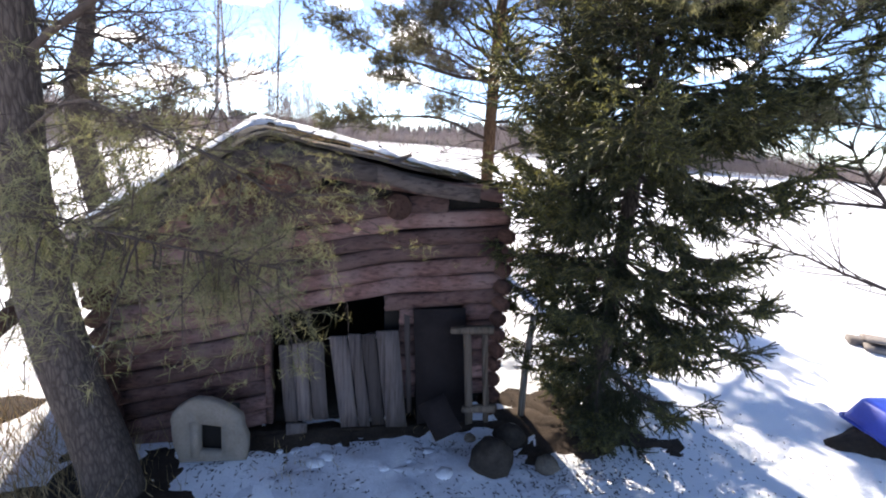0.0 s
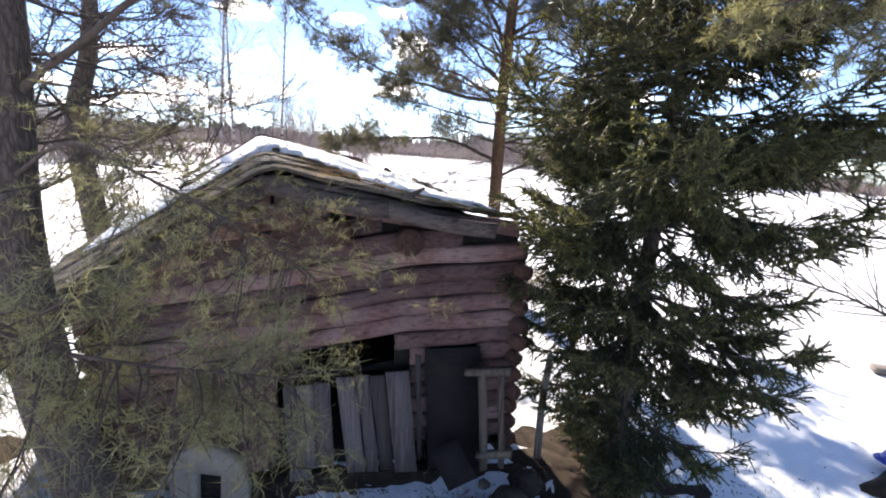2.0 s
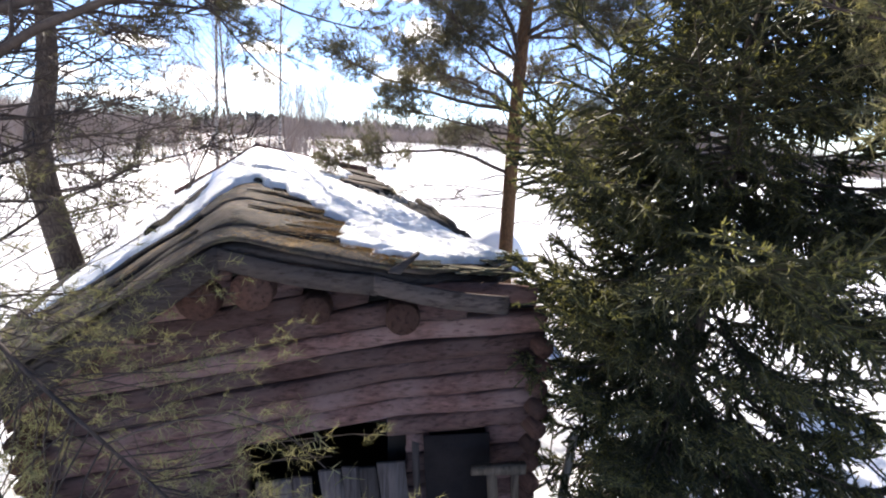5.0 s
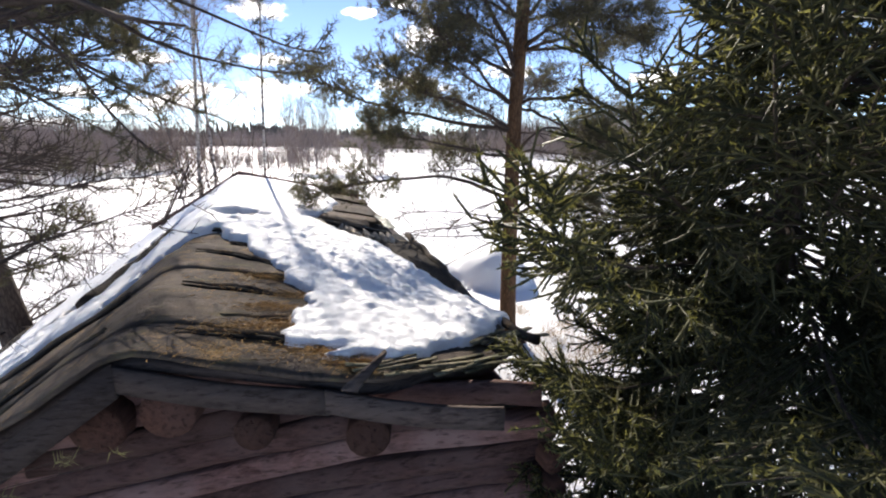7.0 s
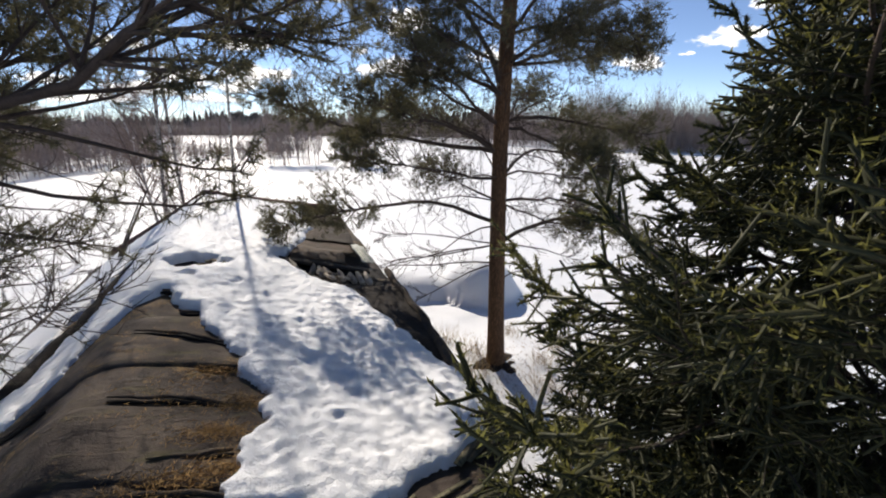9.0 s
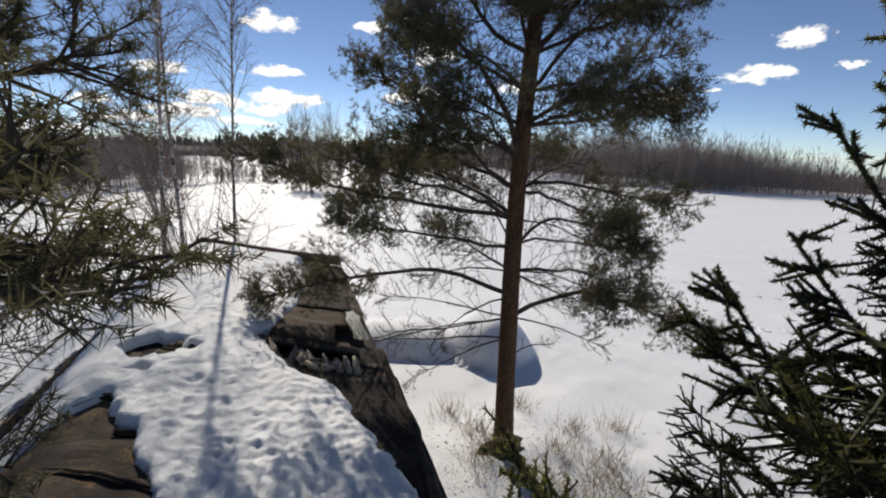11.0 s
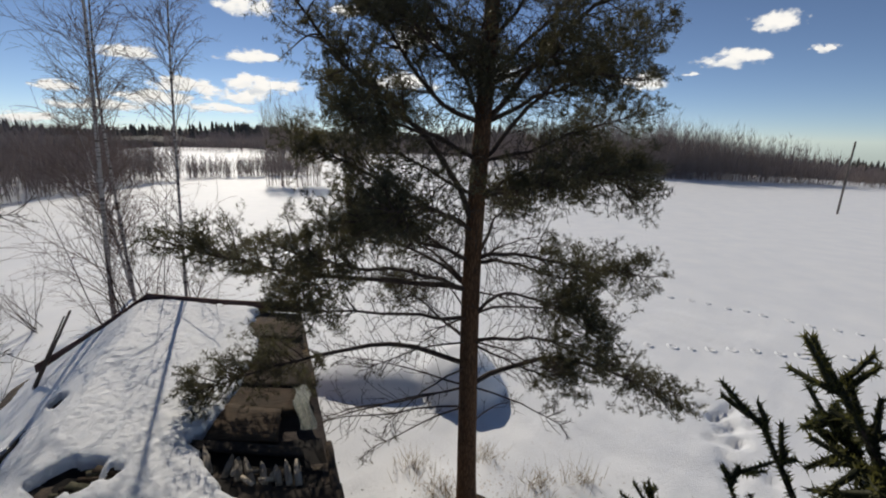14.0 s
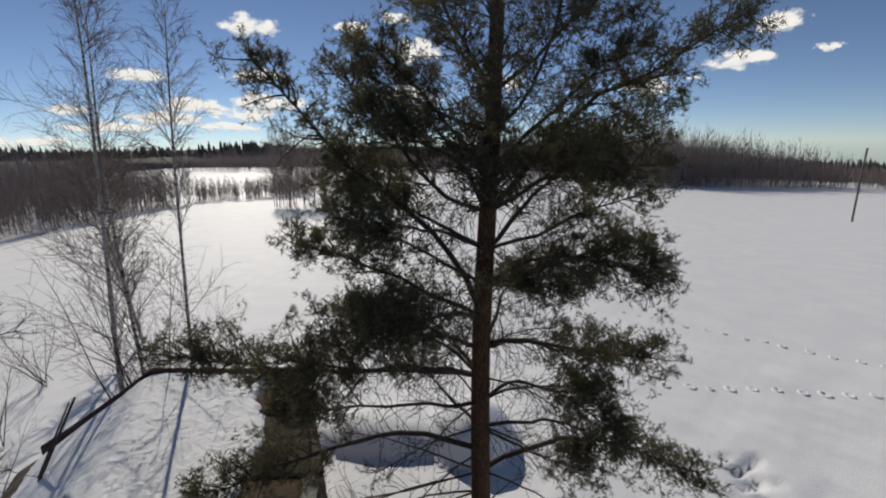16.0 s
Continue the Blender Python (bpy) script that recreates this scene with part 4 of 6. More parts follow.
def pine_limb(tree, pts, r0, full=1.0, bare=0.35, needles=26, nl=0.055, nw=0.006, sub=1.0, spread=0.33, tufts=19, needle=PINE_NEEDLE):
    """A pine limb: side branches carry twigs that end in tufts."""
    wood, leaf, stubs = Geo(), Geo(), []
    pts = np.asarray(pts, float)
    L = np.linalg.norm(np.diff(pts, axis=0), axis=1).sum()
    pts[1:] += np.cumsum(R.normal(0, 0.008 * L, (len(pts) - 1, 3)), axis=0)
    wood.tube(pts, np.linspace(r0, r0 * 0.25, len(pts)), 6)
    for k in range(int(L * 11 * sub)):
        f = R.uniform(0.12, 1.0)
        if f < bare and R.random() < 0.6:
            f = R.uniform(bare, 1.0)
        p, d = along(pts, f)
        dead = f < bare
        ln = (spread + 0.25 * R.random()) * L * (1.1 - 0.75 * f) * (0.7 if dead else 1.0) * 0.75
        w = unit(d * 0.8 + sideways(d, 0.55) * 0.9 + [0, 0, 0.12])
        s = bent(p, w, ln, 6, 0.02, 0.10)
        wood.tube(s, np.linspace(r0 * 0.30, 0.003, 6), 4)
        for j in range(int(4 + ln * tufts * full)):
            g = R.uniform(0.4, 1.0)
            q, e = along(s, g)
            tl = R.uniform(0.06, 0.19)
            tw = bent(q, unit(e * 0.8 + sideways(e, 0.3) * 0.9 + [0, 0, 0.4]), tl, 4, 0, 0.15)
            stubs.append((q, tw[-1] - q, tl))
            if not dead and R.random() < full:
                pine_tuft(leaf, tw, needles, nl, nw)
        if not dead and R.random() < full + 0.15:
            pine_tuft(leaf, s[-3:], needles, nl, nw)
    if stubs:
        wood.blades([b[0] for b in stubs], [b[1] for b in stubs], [b[2] for b in stubs], 0.0075)
    if full > 0.3:
        pine_tuft(leaf, pts[-3:], needles * 2, nl, nw)
    limb = part("limb", wood, TWIG, tree)
    if leaf.n:
        tagged(part("needle_spray", leaf, needle, limb, "olive green pine needles"), kind="stuff")


def clumped_limb(tree, pts, r0, bare=0.35, full=1.0):
    """A pine limb with short crooked branchlets whose tufts gather in clumps."""
    wood, leaf = Geo(), Geo()
    pts = np.asarray(pts, float)
    L = np.linalg.norm(np.diff(pts, axis=0), axis=1).sum()
    pts[1:] += np.cumsum(R.normal(0, 0.010 * L, (len(pts) - 1, 3)), axis=0)
    wood.tube(pts, np.linspace(r0, r0 * 0.22, len(pts)), 6)
    ends = []
    for k in range(int((8 + L * 13.5) * full)):
        f = R.uniform(bare, 1.0) ** 0.8
        p, d = along(pts, f)
        ln = R.uniform(0.24, 0.80) * (1.2 - 0.55 * f) * min(1.0, 0.45 + L * 0.28)
        s = bent(p, unit(d * 0.7 + sideways(d, 0.45) * 0.9 + [0, 0, 0.10]), ln, 6, 0.03, 0.12, 0.16)
        wood.tube(s, np.linspace(max(0.005, r0 * 0.26), 0.003, 6), 4)
        ends.append(s)
        for j in range(R.integers(2, 5)):
            q, e = along(s, R.uniform(0.35, 0.9))
            s2 = bent(q, unit(e * 0.7 + sideways(e, 0.3) * 0.9 + [0, 0, 0.15]), ln * R.uniform(0.3, 0.6), 4, 0, 0.15, 0.14)
            wood.blades([q], [s2[-1] - q], [np.linalg.norm(s2[-1] - q)], 0.006)
            ends.append(s2)
    for s in ends:
        for j in range(5):
            q, e = along(s, R.uniform(0.15, 1.0))
            tw = bent(q, unit(e * 0.6 + sideways(e, 0.1) * 0.9 + [0, 0, 0.25]), R.uniform(0.06, 0.15), 3, 0, 0.1)
            pine_tuft(leaf, tw, 11, 0.060, 0.0078)
        pine_tuft(leaf, s[-3:], 14, 0.060, 0.0078)
    # bare inner twigs
    for k in range(int(8 + L * 9)):
        p, d = along(pts, R.uniform(0.06, max(0.2, bare + 0.15)))
        s = bent(p, unit(d * 0.6 + sideways(d, 0.2)), R.uniform(0.2, 0.7), 6, 0.05, 0.05, 0.22)
        wood.tube(s, np.linspace(0.0055, 0.0025, 6), 3)
        for q in s[2:]:
            w = R.normal(0, 1, (2, 3)) + unit(s[-1] - s[0])
            wood.blades([q, q], w, R.uniform(0.06, 0.22, 2), 0.006)
    limb = part("limb", wood, TWIG, tree)
    tagged(part("needle_spray", leaf, PINE_NEEDLE, limb, "olive green pine needles"), kind="stuff")


def trunk_line(points, n=24):
    return curve(points, n)


# middle pine behind the barn
def middle_pine():
    t = thing("pine_tree", "tall pine with a reddish trunk standing in snow", "tree", pose(0, 0, 0))
    trunk = Geo()
    line = trunk_line([(1.56, 10.52, 0.55), (1.52, 10.5, 2.5), (1.50, 10.42, 5.0), (1.62, 10.45, 8.0), (1.70, 10.5, 11.0), (1.75, 10.5, 12.6)], 34)
    rad = np.interp(np.linspace(0, 1, 34), [0, 0.03, 0.1, 0.5, 1], [0.22, 0.168, 0.150, 0.112, 0.02])
    trunk.tube(line, rad, 14)

    def on_trunk(z):
        i = np.argmin(abs(line[:, 2] - z))
        return line[i]

    # foot height on the trunk, points along the limb, thickness, share of it that is bare
    named = [(3.04, [(2.4, 10.5, 3.34), (3.2, 10.7, 3.22), (4.2, 10.8, 2.90), (5.0, 10.8, 2.70)], 0.040, 0.45),
             (3.86, [(2.2, 10.5, 3.80), (2.8, 10.5, 3.66), (3.6, 10.4, 3.40)], 0.030, 0.45), (4.25, [(2.0, 10.3, 4.53), (2.5, 10.1, 4.48), (3.2, 9.9, 4.05)], 0.028, 0.50),
             (4.90, [(2.0, 10.4, 5.06), (2.8, 10.3, 5.05), (3.85, 10.3, 4.92)], 0.034, 0.30), (4.75, [(2.2, 10.9, 4.75), (3.0, 11.2, 4.55), (3.7, 11.3, 4.35)], 0.030, 0.35),
             (5.70, [(2.1, 10.4, 5.91), (2.7, 10.3, 6.10), (3.7, 10.2, 5.95)], 0.036, 0.32), (5.6, [(2.3, 10.8, 5.95), (3.0, 11.1, 6.10), (3.8, 11.2, 6.2)], 0.030, 0.35), (6.0, [(2.2, 10.2, 6.2), (2.9, 9.9, 6.25), (3.5, 9.8, 6.2)], 0.028, 0.3),
             (6.35, [(2.1, 10.4, 6.85), (2.6, 10.4, 7.12), (3.4, 10.4, 7.05)], 0.034, 0.25), (6.7, [(2.3, 10.7, 7.1), (3.0, 10.9, 7.5), (3.7, 11.0, 8.0)], 0.034, 0.25), (6.9, [(2.1, 10.4, 7.44), (2.5, 10.4, 7.90), (3.3, 10.4, 8.35), (4.3, 10.6, 8.85)], 0.040, 0.25),
             (7.3, [(2.3, 10.2, 7.9), (2.9, 9.9, 8.5)], 0.030, 0.2),
             (3.45, [(0.45, 10.3, 3.69), (-0.36, 10.0, 3.74), (-1.1, 9.7, 3.62), (-1.75, 9.5, 3.52)], 0.040, 0.42), (4.32, [(0.46, 10.3, 4.59), (-0.32, 10.0, 4.70), (-1.05, 9.7, 4.86), (-1.9, 9.4, 5.20)], 0.042, 0.42),
             (3.94, [(0.93, 10.3, 4.18), (0.0, 10.0, 4.42), (-0.75, 9.8, 4.52)], 0.030, 0.5), (4.6, [(0.7, 10.0, 4.85), (-0.1, 9.6, 5.0), (-0.7, 9.3, 5.3)], 0.032, 0.4),
             (4.95, [(0.95, 10.0, 5.25), (0.55, 9.5, 5.50), (0.2, 9.0, 5.65)], 0.030, 0.3), (5.0, [(0.8, 10.1, 5.3), (0.2, 9.7, 5.55), (-0.4, 9.4, 5.6)], 0.030, 0.3), (5.3, [(1.1, 9.8, 5.6), (0.8, 9.2, 5.8), (0.55, 8.7, 5.85)], 0.030, 0.3),
             (5.4, [(0.7, 10.3, 5.75), (0.0, 10.1, 6.1), (-0.75, 10.0, 6.35)], 0.034, 0.35), (5.55, [(1.2, 10.3, 6.15), (0.6, 10.2, 6.90), (-0.1, 10.1, 7.50), (-0.8, 10.0, 8.2)], 0.045, 0.35), (6.1, [(0.9, 10.4, 6.55), (0.3, 10.6, 6.9), (-0.4, 10.8, 7.2)], 0.032, 0.3),
             (6.5, [(1.0, 10.2, 7.0), (0.5, 10.0, 7.6), (0.0, 9.8, 8.3)], 0.034, 0.25), (6.9, [(1.2, 10.0, 7.3), (0.8, 9.6, 7.6), (0.5, 9.3, 7.8)], 0.030, 0.2), (7.2, [(1.0, 10.4, 7.8), (0.3, 10.4, 8.6)], 0.032, 0.2),
             (6.8, [(1.6, 9.9, 7.1), (1.5, 9.4, 7.2)], 0.028, 0.2), (5.9, [(1.9, 9.8, 6.1), (2.2, 9.2, 6.2)], 0.026, 0.35), (3.7, [(0.9, 11.2, 3.9), (0.2, 12.0, 4.1)], 0.026, 0.5), (5.1, [(1.9, 11.4, 5.4), (2.3, 12.2, 5.7)], 0.028, 0.4), (4.4, [(1.0, 11.4, 4.7), (0.4, 12.2, 5.0)], 0.028, 0.4),
             (3.6, [(2.2, 10.3, 3.45), (2.9, 10.2, 3.30)], 0.020, 0.5), (4.1, [(2.1, 10.7, 4.15), (2.8, 10.9, 4.05), (3.3, 11.0, 3.95)], 0.022, 0.45), (4.6, [(1.0, 10.7, 4.8), (0.3, 10.9, 5.0), (-0.3, 11.1, 5.2)], 0.026, 0.4),
             (6.1, [(2.3, 10.6, 6.45), (3.0, 10.8, 6.65), (3.7, 10.9, 6.75)], 0.028, 0.3),
             (6.3, [(1.0, 10.0, 6.6), (0.5, 9.6, 6.75), (0.1, 9.3, 6.8)], 0.026, 0.3), (5.8, [(0.9, 10.5, 6.1), (0.3, 10.6, 6.35), (-0.3, 10.6, 6.6)], 0.028, 0.3), (7.0, [(2.0, 10.0, 7.3), (2.4, 9.6, 7.5)], 0.026, 0.25)]
    for z, pts, r, bare in named:
        clumped_limb(t, curve([on_trunk(z)] + pts, 12), r, bare)
    z = 7.2
    while z < 12.2:
        for a in R.uniform(0, 2 * np.pi) + np.arange(3) * 2.09 + R.normal(0, 0.3, 3):
            ln = np.interp(z, [7.2, 8.5, 10, 12.4], [2.3, 2.2, 1.5, 0.4]) * R.uniform(0.75, 1.1)
            up = np.interp(z, [7.2, 9, 12], [0.45, 0.7, 1.1])
            way = np.array([np.cos(a), np.sin(a), up])
            clumped_limb(t, bent(on_trunk(z), way, ln, 9, 0.0, 0.06, 0.12), 0.026, 0.25, 0.8 if z < 9.2 else 0.35)
        z += 0.55
    # dead lower limbs
    for z, tip in ((3.0, (-0.85, 9.9, 2.62)), (2.75, (-0.9, 9.8, 2.74)), (2.6, (0.0, 10.3, 1.87)), (2.9, (-0.6, 11.5, 2.9)), (2.2, (2.3, 11.3, 2.2)), (3.2, (0.4, 9.4, 3.1)), (3.0, (2.7, 9.7, 2.9)), (3.6, (0.2, 9.3, 3.9)), (3.9, (2.5, 9.5, 3.8)), (4.2, (0.7, 9.2, 4.2)), (4.05, (0.9, 10.2, 4.9)), (4.5, (2.4, 10.0, 4.3)), (5.0, (2.3, 10.0, 5.4)), (4.7, (0.8, 10.9, 5.0))):
        pine_limb(t, curve([on_trunk(z), (np.array(on_trunk(z)) + tip) / 2 + [0, 0, 0.08], tip], 8), 0.016, 0.10, 0.75, 14, 0.05, 0.006, 0.9)
    # low wisp of needles on the half-dead limb
    clumped_limb(t, curve([on_trunk(2.95), (0.2, 10.2, 2.85), (-0.4, 10.0, 2.72), (-0.95, 9.9, 2.68)], 9), 0.014, 0.65, 0.5)
    part("trunk", trunk, PINE_UPPER, t, "reddish-brown pine trunk", True)


def near_pine():
    t = thing("pine_tree", "thick leaning pine close beside the barn", "tree", pose(0, 0, 0))
    trunk, limbs, leaf = Geo(), Geo(), Geo()
    line = trunk_line([(-2.42, 3.95, -0.35), (-2.52, 3.98, 0.45), (-2.76, 4.0, 1.55), (-2.82, 4.0, 2.8), (-2.66, 4.0, 4.2), (-2.55, 4.05, 6.5), (-2.5, 4.1, 10)], 30)
    trunk.tube(line, np.interp(np.linspace(0, 1, 30), [0, 0.06, 0.2, 0.5, 1], [0.33, 0.245, 0.215, 0.18, 0.06]), 16)
    # hanging boughs before the gable
    main = curve([(-2.70, 3.95, 3.25), (-2.0, 3.6, 3.52), (-1.35, 3.2, 3.42), (-0.75, 2.9, 3.26), (-0.25, 2.72, 3.04)], 14)
    low = curve([(-2.72, 3.95, 3.15), (-1.6, 2.6, 3.30), (-0.95, 1.9, 3.24), (-0.5, 1.72, 3.16), (-0.06, 1.92, 3.00)], 14)
    for line_of in (main, low):
        limbs.tube(line_of, np.linspace(0.016 if line_of is main else 0.007, 0.003, 14), 6)
    for k in range(190):
        p, d = along(main if k < 115 else low, R.uniform(0.30 if k < 115 else 0.60, 1.0))
        s = bent(p, unit(d * 0.15 + sideways(d) * 1.0 + [0, 0, -0.7 if k < 115 else -0.4]), R.uniform(0.25, 1.10) * (0.95 if k < 115 else 0.38), 6, 0.10, 0.02, 0.16)
        limbs.tube(s, np.linspace(0.003, 0.0015, 6), 4)
        for j in range(14):
            q, e = along(s, R.uniform(0.15, 1))
            tw = bent(q, unit(e + sideways(e) * 0.8), R.uniform(0.04, 0.12), 4)
            limbs.blades([q], [tw[-1] - q], [np.linalg.norm(tw[-1] - q)], 0.0025)
            pine_tuft(leaf, tw, 10, 0.050, 0.0030 if k < 115 else 0.0022)
    # overhanging bough above the roof
    for pts, r in (([(-2.64, 4.02, 4.45), (-1.5, 4.5, 4.85), (-0.76, 4.6, 5.02), (-0.2, 4.65, 5.33), (0.0, 4.7, 5.45)], 0.028), ([(-2.6, 4.05, 4.9), (-1.5, 4.25, 5.35), (-0.9, 4.4, 5.6), (-0.35, 4.5, 5.85)], 0.026),
                   ([(-2.6, 4.05, 4.7), (-1.9, 4.6, 4.9), (-1.4, 4.9, 5.1), (-0.95, 5.1, 5.3)], 0.024), ([(-2.6, 4.05, 5.2), (-1.8, 4.8, 5.5), (-1.2, 5.4, 5.6), (-0.7, 5.8, 5.75)], 0.024), ([(-2.6, 4.05, 4.6), (-2.2, 4.7, 4.75), (-1.9, 5.2, 4.85), (-1.7, 5.6, 5.0)], 0.02)):
        pine_limb(t, curve(pts, 12), r, 1.0, 0.30, 34, 0.05, 0.0038, 1.5, 0.27)
    pine_limb(t, curve([(-2.75, 4.0, 3.6), (-2.7, 5.2, 3.9), (-2.6, 6.2, 4.0), (-2.5, 7.0, 4.0)], 10), 0.014, 0.30, 0.5, 24, 0.05, 0.004, 1.0, 0.27)
    # bare limbs seen against the sky
    for pts, r in (([(-2.72, 4.0, 3.75), (-2.2, 3.9, 4.05), (-1.3, 3.8, 4.45), (-0.3, 3.7, 4.75)], 0.036), ):
        pine_limb(t, curve(pts, 12), r, 0.10, 0.75, 16, 0.05, 0.004, 1.0)
    pine_limb(t, curve([(-2.75, 4.0, 3.1), (-2.95, 4.9, 3.25), (-2.95, 5.6, 3.45), (-2.8, 6.2, 3.6)], 10), 0.018, 0.8, 0.35, 30, 0.05, 0.005, 1.0, 0.3)
    for i in range(24):
        z = R.uniform(3.3, 4.9)
        a = R.uniform(1.35, 2.7)
        pine_limb(t, bent(line[np.argmin(abs(line[:, 2] - z))], (np.cos(a), np.sin(a), R.uniform(0.0, 0.35)), R.uniform(1.2, 2.6), 9, 0.02, 0.06, 0.14), 0.014, 0.04, 0.8, 14, 0.05, 0.004, 1.2)
    z = 5.8
    while z < 9.8:
        for a in R.uniform(0, 2 * np.pi, 3):
            pine_limb(t, bent(line[np.argmin(abs(line[:, 2] - z))], (np.cos(a), np.sin(a), 0.4), 1.9, 8, 0, 0.05), 0.03, 0.8, 0.35, 22, 0.07, 0.012, 0.8)
        z += 0.6
    part("trunk", trunk, PINE_BARK, t, "grey furrowed pine trunk", True)
    bough = part("bough", limbs, TWIG, t)
    part("needle_spray", leaf, SUNLIT_NEEDLE, bough, "pale green pine needles, sunlight put into the colour")


def second_pine():
    t = thing("pine_tree", "grey-barked pine with dead bare lower limbs", "tree", pose(0, 0, 0))
    trunk = Geo()
    line = trunk_line([(-4.72, 7.45, -0.2), (-4.85, 7.42, 1.7), (-4.92, 7.3, 3.6), (-4.6, 7.4, 5.2), (-4.5, 7.4, 9.5)], 24)
    trunk.tube(line, np.interp(np.linspace(0, 1, 24), [0, 0.08, 0.4, 1], [0.24, 0.19, 0.16, 0.05]), 12)
    for i in range(56):
        z = R.uniform(1.6, 6.6)
        a = R.uniform(-1.5, 2.2)
        pine_limb(t, bent(line[np.argmin(abs(line[:, 2] - z))], (np.cos(a), np.sin(a), R.uniform(-0.1, 0.35)), R.uniform(0.9, 2.3), 8, 0.05, 0.06, 0.12), 0.016, 0.04, 0.7, 14, 0.055, 0.006, 0.9)
    for i in range(9):
        z = R.uniform(5.2, 9.3)
        a = R.uniform(0, 2 * np.pi)
        pine_limb(t, bent(line[np.argmin(abs(line[:, 2] - z))], (np.cos(a), np.sin(a), 0.35), R.uniform(1.3, 2.2), 8, 0, 0.06), 0.03, 0.9, 0.35, 26, 0.07, 0.013, 0.9)
    part("trunk", trunk, PINE_BARK, t, "", True)


def east_pine():
    t = thing("pine_tree", "pine at the yard edge with boughs reaching in", "tree", pose(0, 0, 0))
    trunk = Geo()
    line = trunk_line([(5.6, 2.6, -0.1), (5.6, 2.7, 3), (5.55, 2.7, 9)], 16)
    trunk.tube(line, np.linspace(0.22, 0.08, 16), 12)
    # boughs reaching in, in the needle colour with painted sunlight
    for pts, r in (([(5.6, 2.7, 3.7), (4.2, 2.9, 4.35), (2.8, 3.0, 4.4), (1.75, 3.05, 4.25)], 0.04), ([(5.6, 2.7, 4.0), (4.4, 3.2, 4.6), (3.2, 3.4, 4.6), (2.2, 3.5, 4.5)], 0.04),
                   ([(5.6, 2.7, 3.3), (4.6, 3.3, 3.6), (3.8, 3.8, 3.7), (3.0, 4.0, 3.75)], 0.03)):
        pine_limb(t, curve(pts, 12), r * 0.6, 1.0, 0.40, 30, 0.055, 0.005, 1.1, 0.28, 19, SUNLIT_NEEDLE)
    for pts, r in (([(5.6, 2.7, 2.4), (4.5, 3.6, 2.75), (3.9, 3.95, 3.1), (3.45, 4.0, 3.55)], 0.03), ([(5.6, 2.7, 2.0), (4.9, 4.0, 2.2), (4.3, 4.9, 2.4), (3.9, 5.6, 2.6)], 0.025), ([(5.6, 2.7, 2.8), (5.0, 4.2, 2.9), (4.6, 5.2, 2.9), (4.4, 6.0, 2.7)], 0.025)):
        pine_limb(t, curve(pts, 10), r, 0.25, 0.5, 18, 0.055, 0.005, 0.7)
    z = 5.7
    while z < 8.8:
        for a in R.uniform(1.2, 5.0, 3):
            pine_limb(t, bent(line[np.argmin(abs(line[:, 2] - z))], (np.cos(a), np.sin(a), 0.35), 2.2, 8, 0, 0.05), 0.03, 0.8, 0.35, 22, 0.07, 0.013, 0.7)
        z += 0.7
    part("trunk", trunk, PINE_BARK, t, "", True)


